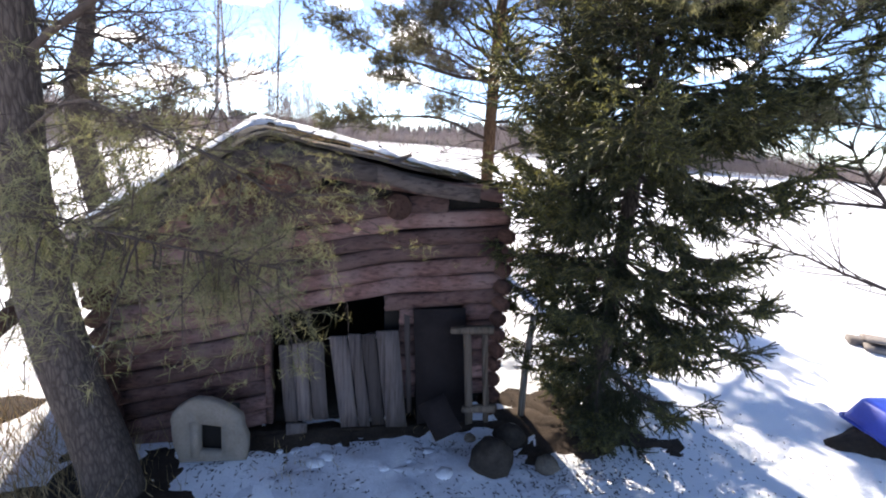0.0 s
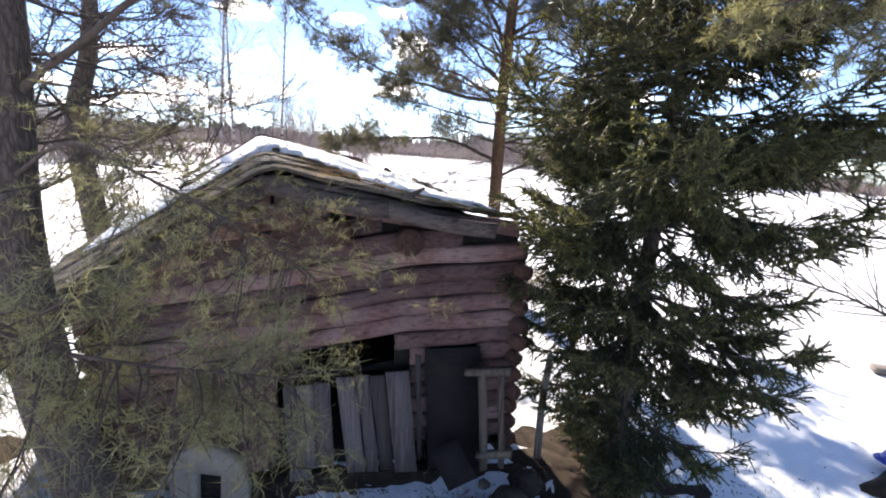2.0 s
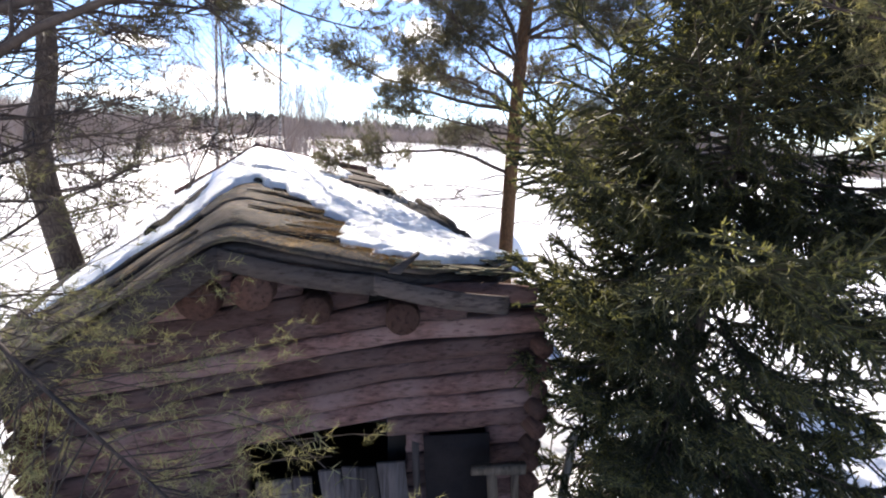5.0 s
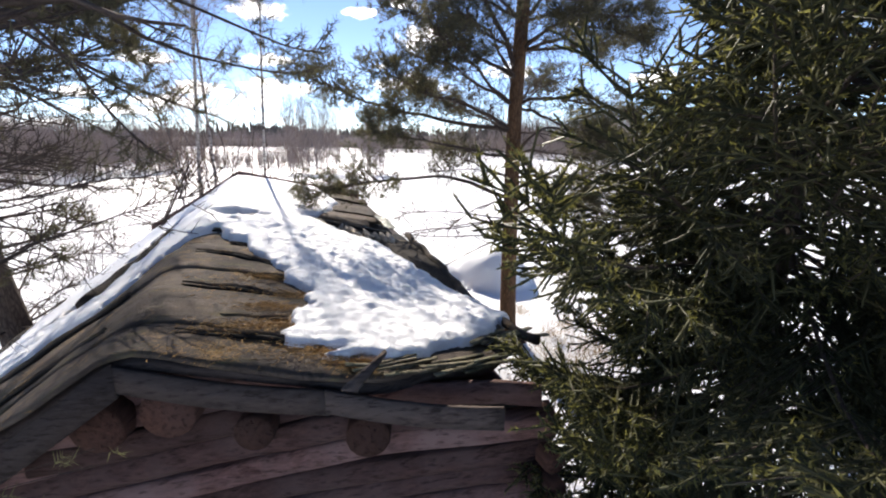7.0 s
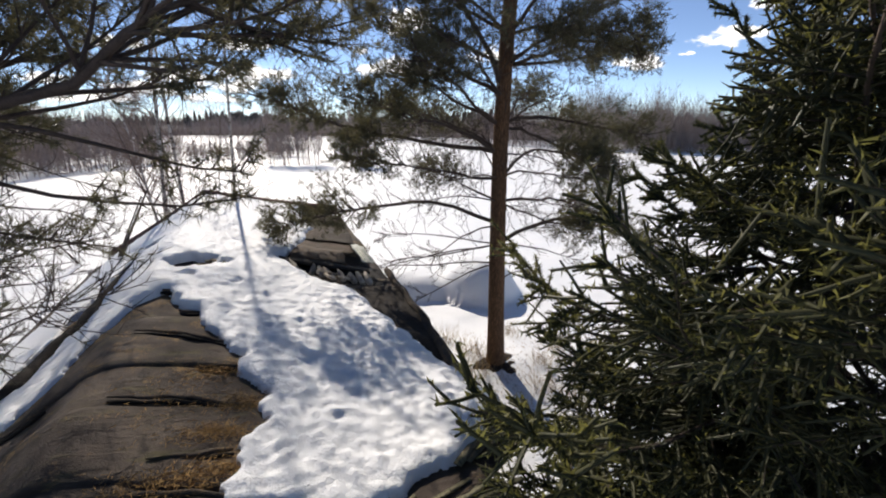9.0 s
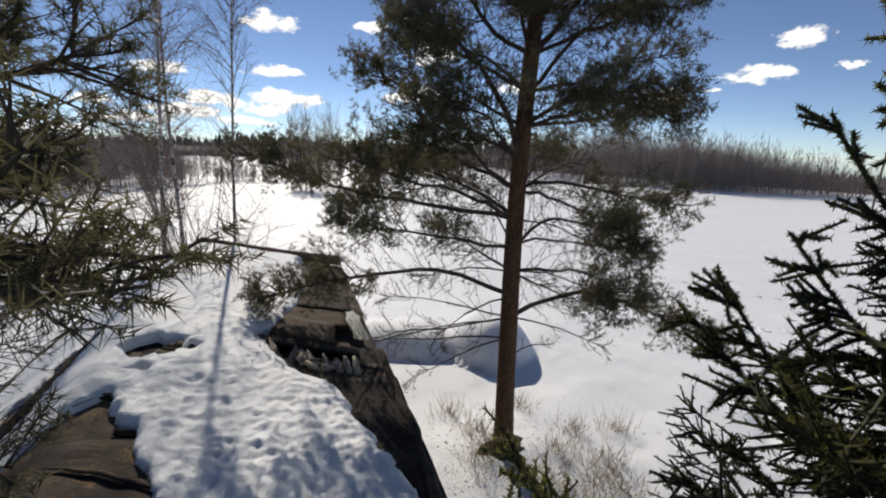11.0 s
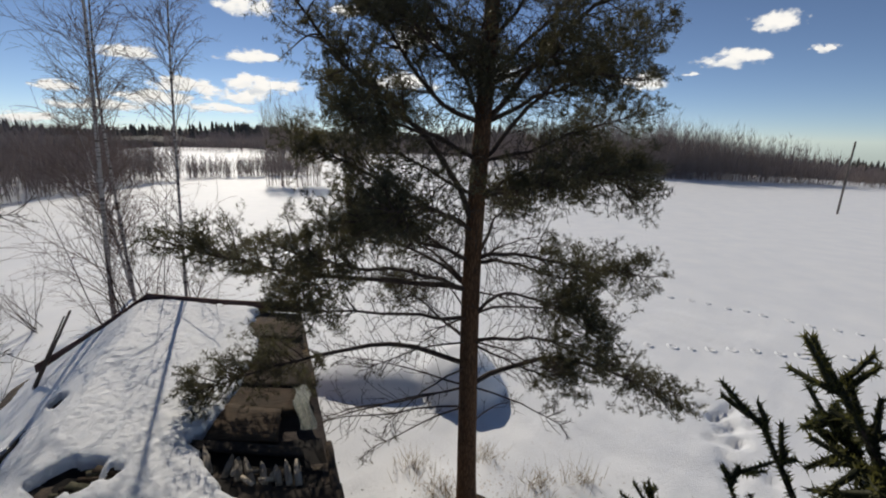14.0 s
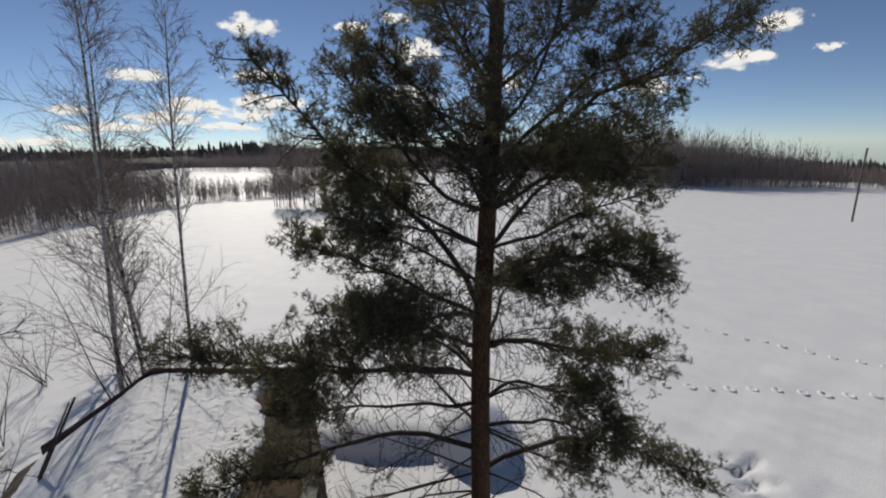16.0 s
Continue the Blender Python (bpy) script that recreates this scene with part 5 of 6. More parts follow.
def spruce_bough(tree, line, z, a, ll, route=None):
    wood, leaf, tips = Geo(), Geo(), Geo()
    # young marks the tip needles, which take the painted-light green
    bases, ways, young = [], [], []

    def brush(pts, per, tip=False):
        seg = np.diff(pts, axis=0)
        leaf.tube(pts, np.linspace(0.0055, 0.0035, len(pts)) * (2.2 if route else 1.3 if fine else 1.5), 3)
        ln = np.linalg.norm(seg, axis=1)
        for p, s, l0 in zip(pts[:-1], seg, ln):
            c = max(2, int(l0 * per))
            bases.append(p + s * R.random((c, 1)))
            ways.append(s / (l0 + 1e-9) * 0.55 + R.normal(0, 0.75, (c, 3)) + [0, 0, 0.15])
            young.append(np.full(c, tip))

    near = 1.0 if np.cos(a - 3.6) > -0.3 else 0.45
    fine = z > 4.1 and np.cos(a - 2.6) > -0.35
    if fine:
        near = 2.5 if np.cos(a - 2.2) > 0.6 and z < 5.9 else 0.80
    if route:
        near = 5.0
    p = line[np.argmin(abs(line[:, 2] - z))] + [0, 0, R.uniform(-0.1, 0.1)]
    main = bent(p, (np.cos(a), np.sin(a), np.interp(z, [0, 3, 5, 7.6], [-0.30, -0.12, 0.10, 0.6]) + R.normal(0, 0.08)), ll, 9, 0.10, 0.36 if fine else 0.30, 0.05)
    if route:
        main = curve(route, 9)
    wood.tube(main, np.linspace(0.017, 0.004, 9), 4)
    brush(main[2:7], 170 * near)
    brush(main[6:], 190 * near, True)
    for k in range(int(4 + ll * 20)):
        f = R.uniform(0.24, 1.0)
        q, d = along(main, f)
        sd = unit(np.cross(d, [0, 0, 1])) * (1 if k % 2 else -1)
        sl = (0.36 * (1 - f) + 0.13) * ll * R.uniform(0.6, 1.15)
        s = bent(q, unit(d * 0.75 + sd * 0.7 + [0, 0, -0.40 + 0.42 * f]), sl, 5, 0.12, 0.12 * f, 0.08)
        wood.tube(s[::2], [0.004, 0.003, 0.002], 3)
        brush(s[:4], 108 * near)
        brush(s[3:], 150 * near, f > 0.22)
        for m in range(int(2 + sl * 8) if fine else int(2 + sl * 11)):
            q2, d2 = along(s, R.uniform(0.15, 1.0))
            s2 = bent(q2, unit(d2 * 0.6 + sideways(d2, 0.4) * 0.6 + [0, 0, -0.6 + 0.6 * f]), R.uniform(0.07, 0.19), 3)
            brush(s2, 100 * near, f > 0.6)
    b, w = np.concatenate(bases), np.concatenate(ways)
    y = np.concatenate(young)
    ln = R.uniform(0.024, 0.036, len(b)) if fine else R.uniform(0.024, 0.040, len(b))
    wd = 0.0085 if fine else 0.0105 if near == 1.0 else 0.014
    leaf.blades(b[~y], w[~y], ln[~y], wd)
    tips.blades(b[y], w[y], ln[y], wd)
    bough = part("bough", wood, TWIG, tree)
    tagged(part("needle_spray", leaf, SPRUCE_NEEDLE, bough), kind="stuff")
    # tips of boughs up to 5.4 m carry painted light in their colour
    tagged(part("tip_needles", tips, SPRUCE_NEEDLE if z > 5.4 else SPRUCE_LIT_TIP, bough, "dark green tip needles" if z > 5.4 else "paler green tip needles, light put into the colour"), kind="stuff")


def spruce():
    t = thing("spruce_tree", "dark dense spruce beside the barn corner", "tree", pose(0, 0, 0))
    trunk = Geo()
    x0, y0, top = 2.55, 5.36, 8.3
    line = trunk_line([(x0 - 0.08, y0 - 0.08, -0.1), (x0, y0 - 0.02, 2.5), (x0 + 0.03, y0, 5.0), (x0 + 0.02, y0 + 0.02, top)], 50)
    trunk.tube(line, np.linspace(0.125, 0.01, 50), 10)
    part("trunk", trunk, PINE_BARK, t, "", True)
    # lower bough reaching over the roof corner
    z = 0.32
    while z < top - 0.1:
        L = float(np.interp(z, [0.3, 1.0, 1.5, 3.0, 4.2, 5.0, 5.6, 6.2, 7.0, 8.3], [0.75, 1.05, 1.28, 1.45, 1.42, 1.28, 1.12, 0.98, 0.62, 0.08]))
        count = 7 if z < 3.6 else 9
        for a in R.uniform(0, 2 * np.pi) + np.arange(count) * 2 * np.pi / count + R.normal(0, 0.25, count):
            ll = L * R.uniform(0.66, 1.18) * (1 - (0.08 if z < 3.8 else 0.42 if np.sin(a) < 0 else 0.5) * np.sin(a)) * (1 - (-0.03 if z < 3.4 else 0.24) * np.cos(a))
            if z > 4.2 and np.cos(a - 2.4) > 0.35:
                # thin side of the crown towards the field
                ll = min(ll, float(np.interp(z, [4.2, 4.7, 5.1, 6.0, 6.4], [1.40, 0.62, 0.40, 0.36, 0.30])) * R.uniform(0.8, 1.2))
            if z > 5.2 and np.cos(a - 3.6) > 0.2:
                ll = min(ll, float(np.interp(z, [5.2, 6.0, 7.0], [0.85, 0.52, 0.40])) * R.uniform(0.8, 1.1))
            spruce_bough(t, line, z, a, ll)
        z += 0.255 if z < 4.4 else 0.20
    # upright shoots on the side towards the field
    for z, end in ((5.40, (2.22, 5.97, 6.02)), (4.9, (2.27, 6.15, 5.62)), (4.15, (2.19, 6.66, 4.85)), (4.2, (1.98, 6.50, 4.66)), (5.2, (2.42, 6.05, 5.75)), (4.6, (2.45, 6.5, 5.1))):
        foot = line[np.argmin(abs(line[:, 2] - z))]
        half = foot + (np.array(end) - foot) * 0.55
        spruce_bough(t, line, z, 2.0, 0.46 if z > 4.8 else 0.70, [foot, half - [0, 0, 0.13], end])
    # boughs that reach over the roof corner
    for z, a, ll in ((1.2, 3.5, 1.0), (1.6, 3.7, 1.1), (1.9, 3.3, 1.2), (2.25, 3.62, 1.55), (2.5, 3.40, 1.75), (2.75, 3.55, 1.85), (2.95, 3.75, 1.7), (3.1, 3.35, 1.9), (3.3, 3.6, 1.85), (3.55, 3.45, 1.8), (3.8, 3.7, 1.7), (4.1, 3.5, 1.6), (4.4, 3.9, 1.45), (4.7, 4.2, 1.35), (3.9, 4.3, 1.6), (3.3, 4.4, 1.6), (5.0, 3.8, 1.2), (3.7, 3.2, 1.6), (3.95, 3.9, 1.6), (4.2, 3.15, 1.5), (4.35, 3.6, 1.55), (4.55, 3.3, 1.4), (4.75, 3.85, 1.4), (4.9, 3.45, 1.3), (5.15, 4.1, 1.25), (5.3, 3.6, 1.15), (4.5, 4.5, 1.4), (5.6, 4.4, 0.9)):
        spruce_bough(t, line, z, a, ll * (0.90 if z < 3.4 else 0.73 if a < 3.72 else 0.80))


def bare_tree(name, label, stems, fine=1.0, spread=1.15, thick=1.0, bark=BIRCH_BARK):
    """Leafless tree; stems are lines with a base radius."""
    t = thing(name, label, "tree", pose(0, 0, 0))
    twigs = Geo()
    for pts, r in stems:
        g = Geo()
        line = trunk_line(pts, 22)
        g.tube(line, np.linspace(r, 0.008, 22), 9)
        part("trunk", g, bark, t, "", True)
        top = line[-1][2]
        for i in range(int(80 * fine)):
            f = 0.14 + 0.84 * R.random() ** 0.65
            p, d = along(line, f)
            ln = spread * (0.55 + 1.1 * (1 - f)) * R.uniform(0.6, 1.5)
            a = R.uniform(0, 2 * np.pi)
            s = bent(p, (np.cos(a), np.sin(a), R.uniform(0.7, 1.6)), ln, 7, -0.02, 0.02 if f < 0.6 else -0.08, 0.07)
            twigs.tube(s, np.linspace(0.024 * (1.25 - f), 0.007, 7) * thick, 4)
            for j in range(int(4 + ln * 7)):
                q, e = along(s, R.uniform(0.2, 1))
                s2 = bent(q, unit(e + sideways(e) * 0.8 + [0, 0, 0.15]), ln * R.uniform(0.2, 0.55), 5, 0.05, -0.16, 0.14)
                twigs.tube(s2, np.linspace(0.009, 0.0045, 5) * thick, 3)
                for m in range(1):
                    q3, e3 = along(s2, R.uniform(0.2, 1))
                    twigs.tube(bent(q3, unit(e3 + sideways(e3) * 0.8), ln * R.uniform(0.08, 0.25), 3), np.array([0.006, 0.005, 0.004]) * thick, 3)
    tagged(part("branchwork", twigs, BIRCH_TWIG, t, "fine brown leafless twigs"), kind="stuff")


middle_pine()
near_pine()
second_pine()
east_pine()
spruce()
bare_tree("birch_tree", "two-stemmed leafless birch behind the barn", [([(-5.96, 13.3, 0.3), (-5.88, 13.3, 3.0), (-5.61, 13.3, 6.1), (-5.38, 13.3, 8.9), (-5.34, 13.3, 11.0)], 0.062), ([(-5.58, 13.6, 0.3), (-5.62, 13.6, 3.0), (-5.65, 13.6, 6.9), (-5.48, 13.7, 10.1)], 0.056)], 1.15, 0.95, 0.45)
bare_tree("birch_tree", "slender leafless birch close behind the barn", [([(-4.15, 12.9, 0.3), (-4.05, 12.9, 3.0), (-3.77, 12.9, 7.3), (-3.54, 12.9, 9.8)], 0.046)], 1.1, 0.8, 0.42)
bare_tree("birch_tree", "leafless young birch in the hedge", [([(-10.5, 20, 0), (-11.0, 20, 4), (-11.6, 20, 7)], 0.06)], 0.8)


def shrub(name, label, x, y, n, h, lean=0.5, r=0.012):
    t = thing(name, label, "shrub", pose(0, 0, 0))
    twigs = Geo()
    for i in range(n):
        a, z0 = R.uniform(0, 2 * np.pi), float(ground_z(x, y)) - 0.05
        s = bent((x + R.normal(0, 0.12), y + R.normal(0, 0.12), z0), (np.cos(a) * lean, np.sin(a) * lean, 1), h * R.uniform(0.6, 1.1), 8, 0, 0.03, 0.06)
        g = Geo()
        g.tube(s, np.linspace(r, 0.003, 8), 5)
        part("stem", g, TWIG, t)
        for j in range(9):
            q, e = along(s, R.uniform(0.25, 1))
            s2 = bent(q, unit(e + sideways(e) * 0.7), h * R.uniform(0.1, 0.3), 5, 0, 0.05, 0.1)
            twigs.tube(s2, np.linspace(0.004, 0.0015, 5), 3)
            for m in range(2):
                q3, e3 = along(s2, R.uniform(0.2, 1))
                twigs.tube(bent(q3, unit(e3 + sideways(e3) * 0.8), h * R.uniform(0.05, 0.12), 3), [0.003, 0.002, 0.0012], 3)
    tagged(part("branchwork", twigs, BIRCH_TWIG, t), kind="stuff")


for x, y, n, h in ((-8.2, 12.2, 6, 2.3), (-6.3, 10.5, 5, 1.9), (-9.8, 14.0, 6, 2.2), (-5.6, 5.2, 10, 1.3), (-5.0, 4.2, 12, 1.0), (-4.4, 3.6, 10, 0.9), (-6.6, 7.0, 9, 1.7), (-11.5, 17, 10, 2.4), (-4.6, 13.0, 8, 1.7), (-2.8, 14.2, 8, 1.3)):
    shrub("willow_shrub", "leafless willow shrub poking through the snow", x, y, n, h)

for x, y in ((-4.45, 12.75), (-5.2, 13.1)):
    shrub("willow_shrub", "thin leafless saplings close behind the barn", x, y, 6, 4.9, 0.16, 0.020)

# ---- far woods ----
def far_wood(name, label, spots, height, material, twigs=16, width=0.10):
    g = Geo()
    xy = np.asarray(spots)
    zb = ground_z(xy[:, 0], xy[:, 1])
    h = height * R.uniform(0.6, 1.15, len(xy)) * np.interp(xy[:, 0], [5, 28, 45, 62, 85, 110, 140], [1.0, 1.55, 1.6, 1.1, 0.5, 0.32, 0.3])
    h = h * (1 + 0.22 * wob(xy[:, 0], xy[:, 1], 0.11, 4) + 0.12 * wob(xy[:, 0], xy[:, 1], 0.4, 7))
    base = np.stack([xy[:, 0], xy[:, 1], zb], -1)
    g.blades(base, R.normal(0, 0.06, (len(xy), 3)) + [0, 0, 1], h, width * 1.1)
    for k in range(twigs):
        f = R.uniform(0.12, 0.85, len(xy))
        p = base + np.stack([f * 0, f * 0, f * h], -1)
        a = R.uniform(0, 2 * np.pi, len(xy))
        g.blades(p, np.stack([np.cos(a) * 0.5, np.sin(a) * 0.5, np.ones(len(xy))], -1), h * (1.05 - f) * R.uniform(0.3, 0.6, len(xy)), width * R.uniform(0.5, 1.1, len(xy)))
    mesh_thing(name, g, material, label, "woods", kind="stuff")


def conifers(name, label, spots, height):
    g = Geo()
    for x, y in spots:
        h = height * R.uniform(0.45, 1.2) * (1 + 0.25 * math.sin(x * 0.05) * math.sin(x * 0.017 + 1))
        z = float(ground_z(x, y))
        n = 7
        ang = np.arange(n) * 2 * np.pi / n
        vs = []
        for k in range(5):
            zz, r0, r1 = z + h * (0.12 + 0.17 * k), h * 0.23 * (1 - k * 0.17), h * 0.05
            ring = np.stack([x + np.cos(ang) * r0 * R.uniform(0.7, 1.2, n), y + np.sin(ang) * r0 * R.uniform(0.7, 1.2, n), zz + R.uniform(-0.03, 0.03, n) * h], -1)
            g.add(np.concatenate([ring, [[x, y, zz + h * 0.30]]]), None, [(i, (i + 1) % n, n) for i in range(n)])
    mesh_thing(name, g, FAR_GREEN, label, "woods", kind="stuff")


def belt(points, count, depth):
    p = np.asarray(points, float)
    t = R.uniform(0, len(p) - 1, count)
    i = t.astype(int)
    c = p[i] + (p[i + 1] - p[i]) * (t - i)[:, None]
    d = p[i + 1] - p[i]
    nrm = np.stack([-d[:, 1], d[:, 0]], -1) / np.linalg.norm(d, axis=1)[:, None]
    return c + nrm * (R.random((count, 1)) ** 1.3) * depth


far_wood("leafless_wood_west", "brown leafless wood along the field", belt([(-34, 22), (-40, 44), (-43, 62), (-44, 80)], 2600, 34), 8.5, FAR_TWIG, 18, 0.055)
far_wood("leafless_wood_edge", "leafless thicket at the end of the field", belt([(-44, 80), (-38, 84), (-30, 86), (-26, 90)], 420, 8), 4.0, FAR_TWIG, 14, 0.06)
far_wood("birch_clump", "tall clump of leafless trees in the field", belt([(-25.5, 69), (-22.5, 70), (-20.5, 69)], 80, 5), 12.5, FAR_TWIG, 22, 0.07)
far_wood("birch_clump_small", "small clump of leafless trees in the field", belt([(-13.5, 66), (-10.5, 66)], 45, 4), 11.0, FAR_TWIG, 22, 0.07)
far_wood("leafless_wood_north", "leafless wood far across the field", belt([(-120, 190), (-60, 170), (0, 150), (30, 118), (46, 101), (60, 96), (78, 92), (100, 84), (140, 70)], 6500, 34), 9.0, FAR_TWIG, 17, 0.075)
conifers("conifer_wood_north", "dark conifer wood behind the leafless trees", belt([(40, 260), (90, 160), (150, 100), (260, 60)], 1300, 80), 5.0)
conifers("conifer_wood_west", "tall dark conifer wood beyond the field", belt([(-330, 280), (-180, 320), (-90, 300), (40, 260)], 1300, 70), 9.5)
conifers("conifer_wood_far", "dark conifer forest on the horizon", belt([(-900, 500), (-350, 640), (0, 700), (400, 640), (900, 450)], 900, 200), 4.5)

def canopy():
    """Treetops of the forest that runs on to the horizon."""
    az = np.radians(np.linspace(-75, 85, 140))
    start = np.interp(np.degrees(az), [-75, -45, -32, 0, 14, 25, 40, 50, 63, 85], [150, 170, 255, 190, 158, 146, 152, 165, 190, 230])
    steps = np.concatenate([[0, 0], np.geomspace(6, 1500, 38)])
    A, S = np.meshgrid(az, steps, indexing="ij")
    rr = start[:, None] + S
    X, Y = np.sin(A) * rr, np.cos(A) * rr
    rnd = np.random.default_rng(6)
    Z = ground_z(X, Y) + 1.8 + 1.6 * wob(X, Y, 0.03, 3) + rnd.uniform(-1.4, 1.6, X.shape)
    Z[:, 0] = ground_z(X[:, 0], Y[:, 0]) - 0.2
    g = Geo()
    g.add(np.stack([X, Y, Z], -1).reshape(-1, 3), grid_faces(140, 40))
    mesh_thing("forest_canopy", g, FAR_GREEN, "brown and green treetops of the distant forest", "woods", kind="stuff")


canopy()

# ---- clouds ----
def cloud(az, el, w, h):
    d = 1800.0
    W, H = d * math.tan(radians(w / 2)) * 1.6, d * math.tan(radians(h / 2)) * 1.6
    g = Geo()
    us = np.linspace(-1.6, 1.6, 9)
    U, V = np.meshgrid(us, us, indexing="ij")
    g.add(np.stack([U, 0.05 * U * U, V], -1).reshape(-1, 3), grid_faces(9, 9))
    ob = mesh_thing("backdrop_cloud", g, CLOUD, "small white fair-weather cloud in the sky", "cloud", "clouds in the sky", "structure", True)
    a, e = radians(az), radians(el)
    ob.matrix_world = pose(math.sin(a) * math.cos(e) * d, math.cos(a) * math.cos(e) * d, math.sin(e) * d, el, 0, -az) @ Matrix.Diagonal((W, W * 0.1, H, 1))


for az, el, w, h in ((30.8, 8.1, 7.2, 2.6), (33.8, 10.9, 5.6, 2.6), (-23.1, 12.9, 6.5, 2.8), (-34.8, 7.2, 8, 1.8), (-23.3, 7.9, 7, 2.0), (-19.5, 5.0, 5, 1.8), (-24.5, 3.6, 7, 2.2), (22.4, 6.2, 6.5, 2.6), (38.2, 8.6, 2.6, 1.2), (27.2, 6.9, 1.8, 0.6),
                                 (-40.5, 3.8, 4, 1.2), (-32.5, 3.0, 8, 2.4), (-11.8, 13.4, 4.5, 1.8), (-4.5, 10.6, 6, 4.2), (-9.8, 7.9, 1.8, 1.2), (-6.0, 5.9, 9, 3.0), (-6.8, 14.4, 4, 1.8), (-30.5, 5.0, 3.6, 1.3), (-44.6, 0.8, 9, 1.4), (6, 7, 7, 3), (2, 18, 9, 4), (-22.5, 4.9, 9, 3.0), (-29.5, 4.4, 8, 2.4), (-37, 2.2, 9, 1.6), (-26, 2.4, 8, 1.6)):
    cloud(az, el, w, h)


# ---- yard things ----
def dog_house():
    t = thing("dog_house", "pale rounded dog house with a dark square doorway", "dog house", pose(-1.755, 4.36, 0.05, -7, 0, 7) @ Matrix.Diagonal((0.88, 0.75, 0.95, 1)))
    prof = [(-0.35, 0.0), (-0.365, 0.08), (-0.41, 0.21), (-0.42, 0.36), (-0.425, 0.54), (-0.36, 0.62), (-0.25, 0.69), (-0.14, 0.728), (0.0, 0.715), (0.12, 0.675), (0.25, 0.60), (0.36, 0.51), (0.368, 0.38), (0.42, 0.27), (0.405, 0.09), (0.39, 0.0)]
    p = np.array(prof)
    n = len(p)
    hole = np.array([(-0.115, 0.13), (0.125, 0.11), (0.13, 0.41), (-0.11, 0.45)])
    c = hole.mean(0)

    def reach(poly, d):
        # distance from the doorway's middle to an outline
        best = 9
        for i in range(len(poly)):
            a, e = poly[i] - c, poly[(i + 1) % len(poly)] - poly[i]
            den = d[0] * e[1] - d[1] * e[0]
            if abs(den) > 1e-9:
                s, u = (a[0] * e[1] - a[1] * e[0]) / den, (a[0] * d[1] - a[1] * d[0]) / den
                if s > 0 and -1e-6 <= u <= 1 + 1e-6:
                    best = min(best, s)
        return best

    turns = sorted(list(np.linspace(-math.pi, math.pi, 41)[:-1]) + [math.atan2(*(h - c)[::-1]) for h in hole] + [math.atan2(*(h - c)[::-1]) for h in (p[0], p[-1])])
    ways = [np.array((math.cos(a), math.sin(a))) for a in turns]
    inner = np.array([c + d * reach(hole, d) for d in ways])
    p = np.array([c + d * reach(p, d) for d in ways])
    n = len(ways)
    soft = c + (p - c) * 0.95
    g = Geo()
    lay = lambda q, y: np.stack([q[:, 0], np.full(n, y), q[:, 1]], -1)
    g.add(np.concatenate([lay(p, 0.09), lay(p, 0.0), lay(soft, -0.03), lay(inner, -0.03), lay(inner, 0.07)]),
          [(k * n + i, k * n + (i + 1) % n, (k + 1) * n + (i + 1) % n, (k + 1) * n + i) for k in range(4) for i in range(n)])
    part("shell", g, CONCRETE, t)
    # near-black panel paints the shade seen through the doorway
    g = Geo()
    g.box((-0.30, 0.10, 0.03), (0.30, 0.12, 0.62))
    part("inner_back", g, SHADE_DARK, t)
    for a, b in (((-0.21, -0.045, 0.07), (-0.118, -0.028, 0.47)),):
        g = Geo()
        g.box(a, b)
        part("door_trim", g, CONCRETE, t)


dog_house()


def rock(name, x, y, r, seed, squash=0.75, label="rounded grey field stone in the snow", material=STONE):
    bm = bmesh.new()
    bmesh.ops.create_icosphere(bm, subdivisions=3, radius=r)
    b = np.array([v.co[:] for v in bm.verts])
    tris = np.array([[v.index for v in f.verts] for f in bm.faces])
    bm.free()
    b = b * (1 + 0.16 * wob(b[:, 0] / r, b[:, 1] / r + b[:, 2] / r, 1.3, seed)[:, None]) * [1, 0.85, squash]
    g = Geo()
    g.add(b + [x, y, float(ground_z(x, y)) + r * squash * 0.45], None, tris)
    mesh_thing(name, g, material, label, "stone", "stones by the barn", smooth=True)


rock("stone", 1.16, 4.46, 0.235, 2, 1.05, "dark upright stone beside the barn corner", DARK_STONE)
rock("stone", 1.42, 4.86, 0.17, 5, 0.95, "dark brown stone standing at the barn corner", DARK_STONE)
rock("stone", 1.75, 4.48, 0.13, 7, 0.8, "pale brown stone lying in trampled snow")
rock("stone", 0.95, 4.86, 0.07, 9)


def frame_rack():
    t = thing("wooden_frame", "brown wooden frame leaning on the barn corner", "frame", GABLE)
    for u0, u1, z0, z1, s in ((0.84, 0.92, 0.34, 1.50, 1), (1.04, 1.10, 0.36, 1.46, 2)):
        part("upright", plank(u0, u1, z0, z1, -0.36, -0.31, s + 40, -0.09), PALE_WOOD, t)
    for z0, u0, u1 in ((1.45, 0.60, 1.06), (0.50, 0.78, 1.16)):
        g = Geo()
        g.add(*(lambda p: (p.v[0], p.q[0]))(plank(u0, u1, z0, z0 + 0.07, -0.38, -0.33, 50, 0.0, 3)))
        part("rail", g, PALE_WOOD, t)


frame_rack()


def leaning_board():
    g = Geo()
    a = plank(0.0, 0.31, 0.0, 0.42, 0.0, 0.03, 61, 0.0)
    v = a.v[0]
    g.add(v, a.q[0])
    ob = mesh_thing("leaning_slab", g, DARK_SHEET, "dark slab leaning on the tarred sheet", "board")
    ob.matrix_world = GABLE @ pose(0.49, -0.55, 0.27, -24, -31, 0)


leaning_board()


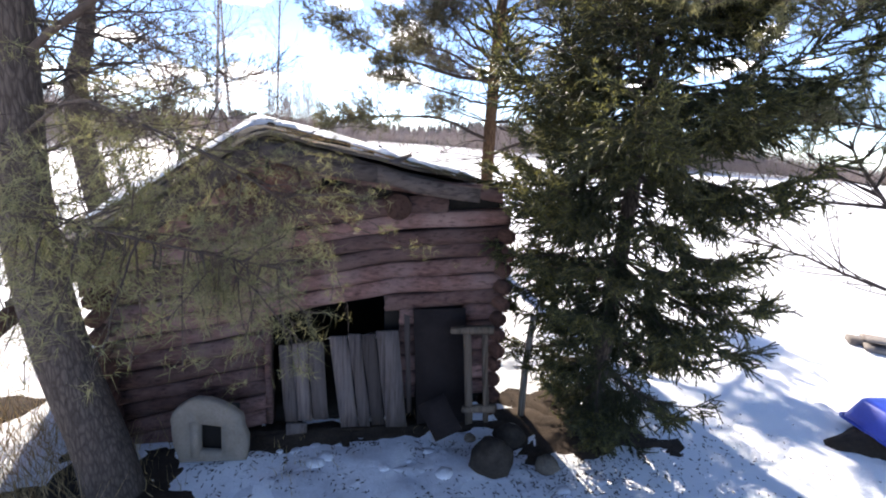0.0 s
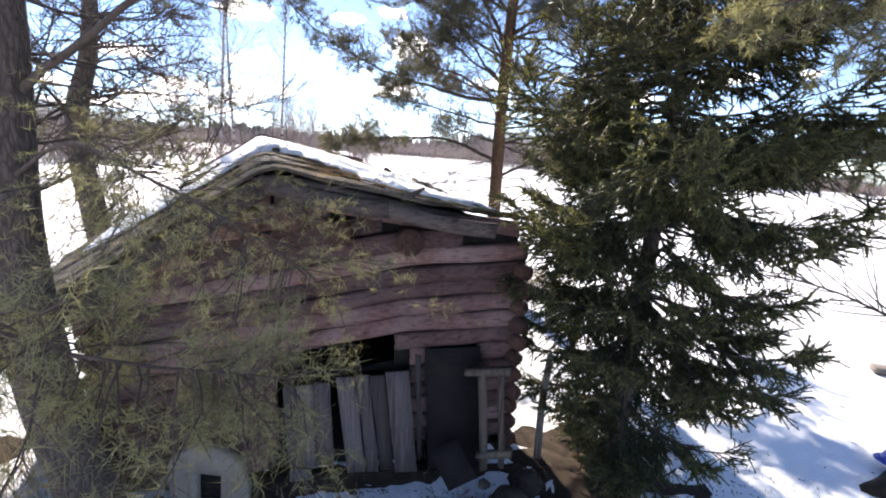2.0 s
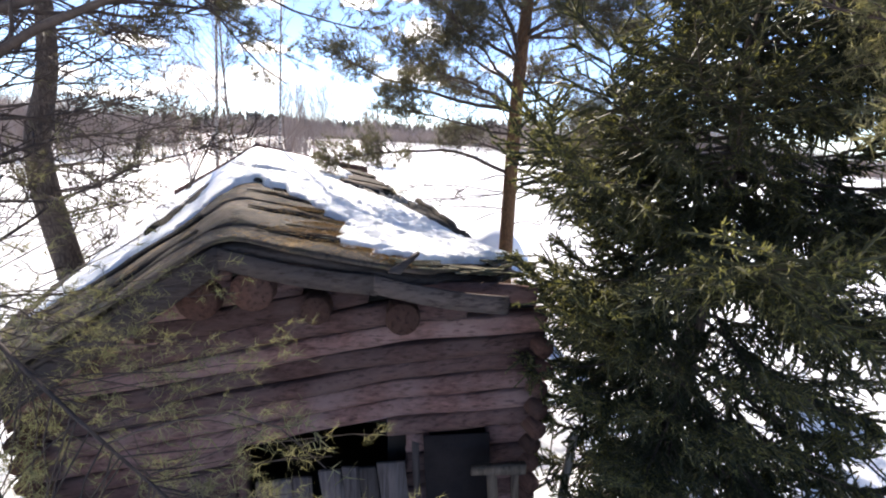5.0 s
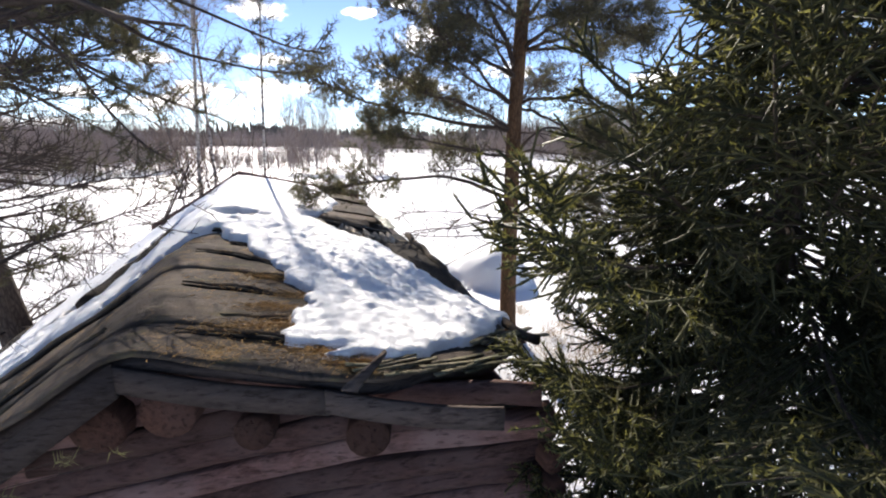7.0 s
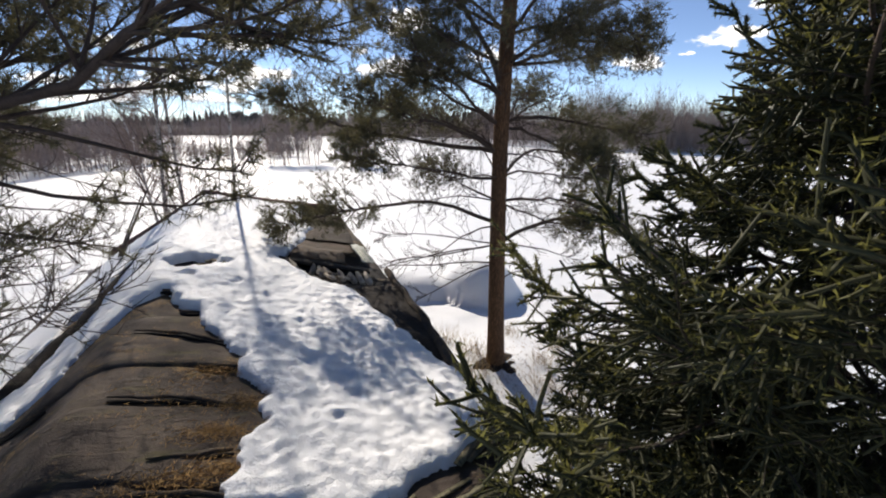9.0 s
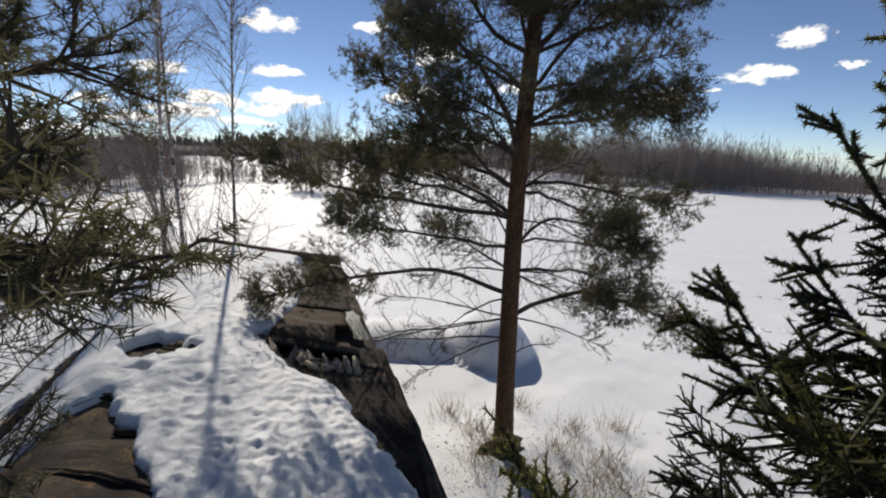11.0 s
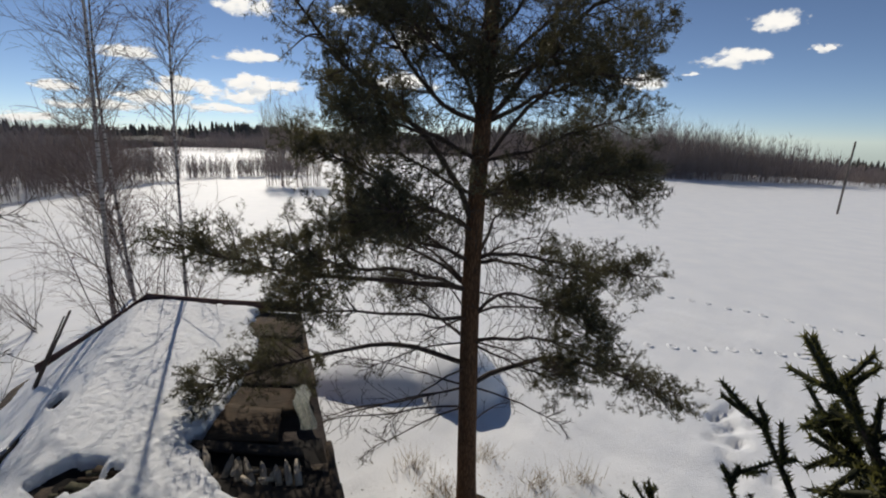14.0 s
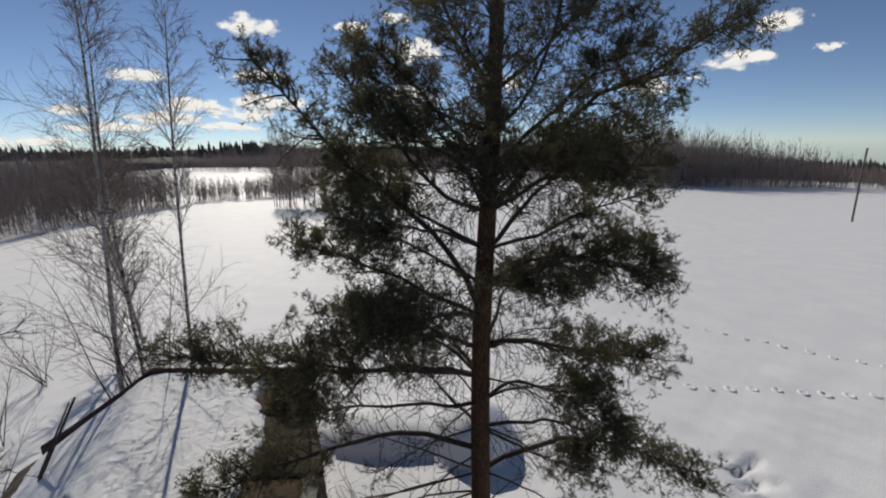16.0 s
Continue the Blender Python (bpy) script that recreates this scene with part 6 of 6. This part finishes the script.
def post(x, y, h, r, name="fence_post", label="thin grey post standing at the barn corner"):
    g = Geo()
    z = float(ground_z(x, y))
    g.tube([(x, y, z - 0.1), (x - 0.02, y, z + h * 0.5), (x + 0.01, y, z + h)], [r, r * 0.95, r * 0.85], 8, True)
    mesh_thing(name, g, POLE_WOOD, label, "post")


post(1.62, 5.3, 1.35, 0.045)
post(42.3, 50.5, 7.4, 0.10, "utility_pole", "lone wooden pole standing in the field")


def tub():
    t = thing("plastic_tub", "blue plastic tub turned upside down in the snow", "tub", pose(6.66, 5.16, float(ground_z(6.4, 5.2)) + 0.12, 0, 0, 4) @ Matrix.Diagonal((1, 1, 0.75, 1)))
    g = Geo()
    rings = []
    for hx, hy, z in ((0.80, 0.40, 0.0), (0.79, 0.39, 0.06), (0.70, 0.33, 0.40), (0.67, 0.31, 0.435), (0.60, 0.26, 0.445), (0.30, 0.10, 0.44)):
        ring = []
        for k in range(4):
            cx, cy = (1, 1, -1, -1)[k], (-1, 1, 1, -1)[k]
            for j in range(5):
                a = math.pi / 2 * (k - 1 + j / 4)
                ring.append((cx * (hx - 0.09) + 0.09 * math.cos(a), cy * (hy - 0.09) + 0.09 * math.sin(a), z))
        rings.append(ring)
    n = 20
    g.add([p for ring in rings for p in ring], [(k * n + i, k * n + (i + 1) % n, (k + 1) * n + (i + 1) % n, (k + 1) * n + i) for k in range(5) for i in range(n)] , [(5 * n, 5 * n + i, 5 * n + i + 1) for i in range(1, n - 1)])
    part("shell", g, BLUE, t, "", True)
    g = Geo()
    loop = [(x * 1.02, y * 1.03, 0.03) for x, y, z in rings[0]]
    g.tube(loop + loop[:1], np.full(n + 1, 0.022), 6)
    part("rim", g, BLUE, t, "", True)
    g = Geo()
    g.tube(curve([(-0.50, -0.28, 0.42), (-0.1, 0.1, 0.48), (0.5, 0.6, 0.60), (1.1, 1.0, 0.62)], 14), np.full(14, 0.010), 5, True)
    part("cord", g, POLE_WOOD, t, "pale cord tied to the tub")


tub()
for k, (y, zz, w, h, ln) in enumerate(((7.70, 0.0, 0.22, 0.16, 3.0), (7.44, 0.0, 0.20, 0.13, 2.7), (7.58, 0.16, 0.30, 0.07, 2.9))):
    g = Geo()
    z0 = float(ground_z(8, 7.5)) + zz - 0.03
    xs = np.linspace(0.04 * k, ln, 9)
    vs = []
    for x in xs:
        c = 0.015 * math.sin(x * 3 + k)
        for a, b in ((-w / 2, 0.02), (-w / 2 + 0.02, 0), (w / 2 - 0.02, 0), (w / 2, 0.02), (w / 2, h - 0.02), (w / 2 - 0.025, h), (-w / 2 + 0.025, h), (-w / 2, h - 0.02)):
            vs.append((x, a + c, b))
    q = [(i * 8 + j, (i + 1) * 8 + j, (i + 1) * 8 + (j + 1) % 8, i * 8 + (j + 1) % 8) for i in range(8) for j in range(8)]
    ends = [(0, j, j + 1) for j in range(1, 7)] + [(64, 64 + j + 1, 64 + j) for j in range(1, 7)]
    g.add(vs, q, ends)
    ob = mesh_thing("beam", g, GREY_BOARD, "grey weathered beam lying in the snow", "beam", "beams lying in the snow")
    ob.matrix_world = pose(7.95 + 0.03 * k, y, z0, 0, 0, -21)

# leaning dead stems west of the barn
for a, b, r in (((-5.75, 9.3, 0.3), (-4.62, 10.95, 3.84), 0.034), ((-5.85, 9.5, 0.3), (-4.78, 11.0, 3.72), 0.024)):
    g = Geo()
    g.tube(curve([a, ((a[0] + b[0]) / 2 - 0.05, (a[1] + b[1]) / 2, (a[2] + b[2]) / 2 - 0.1), b], 10), np.linspace(r, r * 0.5, 10), 7, True)
    mesh_thing("leaning_stem", g, TWIG, "dead stem leaning beside the barn", "stem", "leaning stems")


# bare soil under the eaves and the spruce
def soil(cx, cy, rx, ry, turn, name, label, seed, material=SOIL, lift=0.0):
    g = Geo()
    rs, an = np.linspace(0, 1, 12), np.linspace(0, 2 * np.pi, 41)[:-1]
    vs = []
    for r in rs:
        for a in an:
            k = 1 + 0.22 * math.sin(3 * a + seed) + 0.12 * math.sin(7 * a + seed * 2)
            dx, dy = r * rx * k * math.cos(a), r * ry * k * math.sin(a)
            x, y = cx + dx * math.cos(turn) - dy * math.sin(turn), cy + dx * math.sin(turn) + dy * math.cos(turn)
            vs.append((x, y, float(ground_z(x, y)) + lift * (1 - r ** 6) + 0.085 * (1 - r ** 1.5) - 0.04 + 0.03 * float(wob(x, y, 5, seed)) * (1 - r * 0.5)))
    n = len(an)
    g.add(vs, [(i * n + j, (i + 1) * n + j, (i + 1) * n + (j + 1) % n, i * n + (j + 1) % n) for i in range(len(rs) - 1) for j in range(n)])
    mesh_thing(name, g, material, label, "soil", kind="structure", smooth=True)


soil(0.1, 4.35, 2.7, 0.95, radians(4), "trampled_snow", "trampled snow before the barn, dirt and shade in its colour", 8, SHADED_DIRTY_SNOW, -0.01)
soil(-0.65, 4.86, 2.8, 0.34, radians(8), "bare_ground_wall", "bare dark soil and litter along the barn wall", 1)
soil(2.25, 5.2, 1.4, 0.95, 0, "bare_ground_spruce", "needle-covered bare soil under the spruce", 2)
# soil patch whose dark colour also paints the shade over clutter here
soil(1.75, 5.15, 0.75, 0.42, 0.3, "dark_ground_rack", "dark soil beside the stones, standing in for shadowed clutter", 9, SOIL, 0.012)
soil(-2.6, 3.75, 1.5, 1.0, 0, "bare_ground_pine", "bare soil round the leaning pine", 3)
soil(1.6, 10.5, 0.6, 0.5, 0, "bare_ground_middle_pine", "bare litter ring round the pine trunk", 4)
soil(-5.0, 4.4, 1.8, 1.0, 0.4, "bare_ground_grass", "dry brown grass and soil", 5)
soil(6.75, 5.00, 1.25, 0.55, 0.05, "bare_ground_cover", "bare soil bank under the blue tub", 6, SOIL, 0.14)


def grass(name, label, spots, h):
    g = Geo()
    xy = np.asarray(spots)
    b = np.stack([xy[:, 0], xy[:, 1], ground_z(xy[:, 0], xy[:, 1])], -1)
    g.blades(b, R.normal(0, 0.38, (len(b), 3)) + [0, 0, 1], h * R.uniform(0.4, 1.2, len(b)), 0.009)
    mesh_thing(name, g, DRY_GRASS, label, "grass", kind="stuff")


def tufts(centres, each, r):
    return np.concatenate([np.asarray(c) + R.normal(0, r, (each, 2)) for c in centres])


grass("dry_grass", "dry yellow grass tufts at the pine foot", tufts([(2.3, 9.9), (2.8, 9.7), (3.1, 10.1), (1.2, 10.2), (3.4, 9.8), (1.35, 10.7), (1.1, 11.0), (2.5, 10.6), (2.9, 11.2), (3.3, 10.5), (0.6, 11.6), (3.7, 11.4), (2.0, 11.9)], 90, 0.16), 0.42)
grass("dry_grass_west", "dry grass beside the leaning pine", tufts([(-4.2, 3.6), (-4.6, 4.4), (-3.8, 4.8), (-5.2, 4.9), (-5.8, 5.6), (-3.6, 3.2), (-4.9, 3.2), (-3.2, 3.9), (-3.0, 3.3), (-3.6, 4.2), (-2.9, 4.5)], 240, 0.35), 0.45)
grass("dry_grass_wall", "dry grass and litter at the barn foot", tufts([(-2.2, 4.0), (-0.9, 4.45), (0.4, 5.0)], 50, 0.22), 0.16)


# tracks across the field
def track(name, label, pts, step, r, jitter=0.12):
    g = Geo()
    p = curve(pts, 60)
    ln = np.concatenate([[0], np.cumsum(np.linalg.norm(np.diff(p, axis=0), axis=1))])
    n, an = 9, np.linspace(0, 2 * np.pi, 10)[:-1]
    for k, s in enumerate(np.arange(0, ln[-1], step)):
        x = np.interp(s, ln, p[:, 0]) + R.normal(0, jitter)
        y = np.interp(s, ln, p[:, 1]) + R.normal(0, jitter)
        rr = r * R.uniform(0.7, 1.2)
        vs = [(x, y, float(ground_z(x, y)) - 0.02)]
        for f, h in ((0.55, 0.0), (0.85, 0.05), (1.25, 0.035), (1.7, -0.03)):
            for a in an:
                xx, yy = x + math.cos(a) * rr * f, y + math.sin(a) * rr * f * 1.3
                vs.append((xx, yy, float(ground_z(xx, yy)) + (h * R.uniform(0.5, 1.2) if h > 0 else h)))
        tris = [(0, 1 + i, 1 + (i + 1) % n) for i in range(n)]
        quads = [(1 + q * n + i, 1 + (q + 1) * n + i, 1 + (q + 1) * n + (i + 1) % n, 1 + q * n + (i + 1) % n) for q in range(3) for i in range(n)]
        g.add(vs, quads, tris)
    mesh_thing(name, g, SNOW, label, "tracks", kind="stuff", smooth=True)


track("hare_track", "line of small tracks across the snow field", [(8.6, 23.2), (10.6, 21.4), (12.4, 20.0), (14.4, 18.4), (18, 15.8)], 0.62, 0.085, 0.07)
track("hare_track_near", "line of small tracks across the snow field", [(6.2, 17.2), (9.7, 16.8), (13.3, 16.2), (18, 15.2)], 0.62, 0.10, 0.07)

# litter fallen on the felt
g = Geo()
uv = np.concatenate([np.stack([R.normal(u, su, n), R.normal(v, sv, n)], -1) for u, v, su, sv, n in ((-0.42, 0.36, 0.16, 0.05, 700), (-0.15, 0.02, 0.12, 0.07, 800), (-0.48, 0.66, 0.12, 0.04, 500), (-0.70, 0.30, 0.14, 0.05, 350), (-0.35, 0.95, 0.10, 0.05, 450), (-0.05, -0.10, 0.08, 0.05, 500), (-0.55, 1.36, 0.10, 0.04, 350), (-0.62, 0.02, 0.25, 0.06, 350), (-0.7, 1.0, 0.2, 0.15, 250))])
b = np.stack([uv[:, 0], uv[:, 1], roof_z(uv[:, 0], uv[:, 1]) + 0.072], -1)
a = R.uniform(0, 2 * np.pi, len(b))
g.blades(b, np.stack([np.cos(a), np.sin(a), R.normal(0, 0.12, len(b))], -1), R.uniform(0.025, 0.06, len(b)), 0.0045)
ob = mesh_thing("roof_litter", g, STRAW, "orange pine needle litter lying on the felt", "litter", kind="stuff")
ob.matrix_world = BARN


# bark, needles and twigs trodden into the snow before the barn
def debris(name, label, spots, size, material, wide):
    g = Geo()
    xy = np.asarray(spots)
    b = np.stack([xy[:, 0], xy[:, 1], ground_z(xy[:, 0], xy[:, 1]) + 0.022], -1)
    a = R.uniform(0, 2 * np.pi, len(b))
    g.blades(b, np.stack([np.cos(a), np.sin(a), R.normal(0.1, 0.15, len(b))], -1), size * R.uniform(0.4, 1.4, len(b)), wide)
    mesh_thing(name, g, material, label, "litter", kind="stuff")


fore = np.stack([R.uniform(-2.2, 2.6, 1300), 4.75 - np.abs(R.normal(0, 0.45, 1300))], -1)
under = np.stack([R.normal(2.5, 1.1, 1500), R.normal(4.6, 0.8, 1500)], -1)
debris("bark_litter", "dark bark and needle litter on trampled snow", np.concatenate([fore, under]), 0.045, SOIL, 0.016)
pine_foot = np.stack([R.normal(1.8, 0.9, 900), R.normal(10.3, 0.9, 900)], -1)
debris("bark_litter", "dark bark scattered on the snow under the pine", np.stack([R.normal(2.0, 1.0, 800), R.normal(9.6, 0.8, 800)], -1), 0.045, SOIL, 0.018)
debris("needle_litter", "brown needles scattered on the snow under the pine", pine_foot, 0.05, STRAW, 0.012)


def clod(x, y, r, seed):
    bm = bmesh.new()
    bmesh.ops.create_icosphere(bm, subdivisions=2, radius=r)
    b = np.array([v.co[:] for v in bm.verts])
    tris = np.array([[v.index for v in f.verts] for f in bm.faces])
    bm.free()
    g = Geo()
    b = b * (1 + 0.3 * wob(b[:, 0] / r, b[:, 1] / r + b[:, 2] / r, 1.7, seed)[:, None]) * [1.2, 0.9, 0.5]
    g.add(b + [x, y, float(ground_z(x, y)) + r * 0.15], None, tris)
    mesh_thing("snow_clod", g, SHADED_DIRTY_SNOW, "lump of old snow by the barn wall", "snow", "snow lumps by the wall", smooth=True)


for i in range(16):
    clod(R.uniform(-1.2, 2.4), 4.66 - abs(R.normal(0, 0.30)), R.uniform(0.03, 0.10), i)
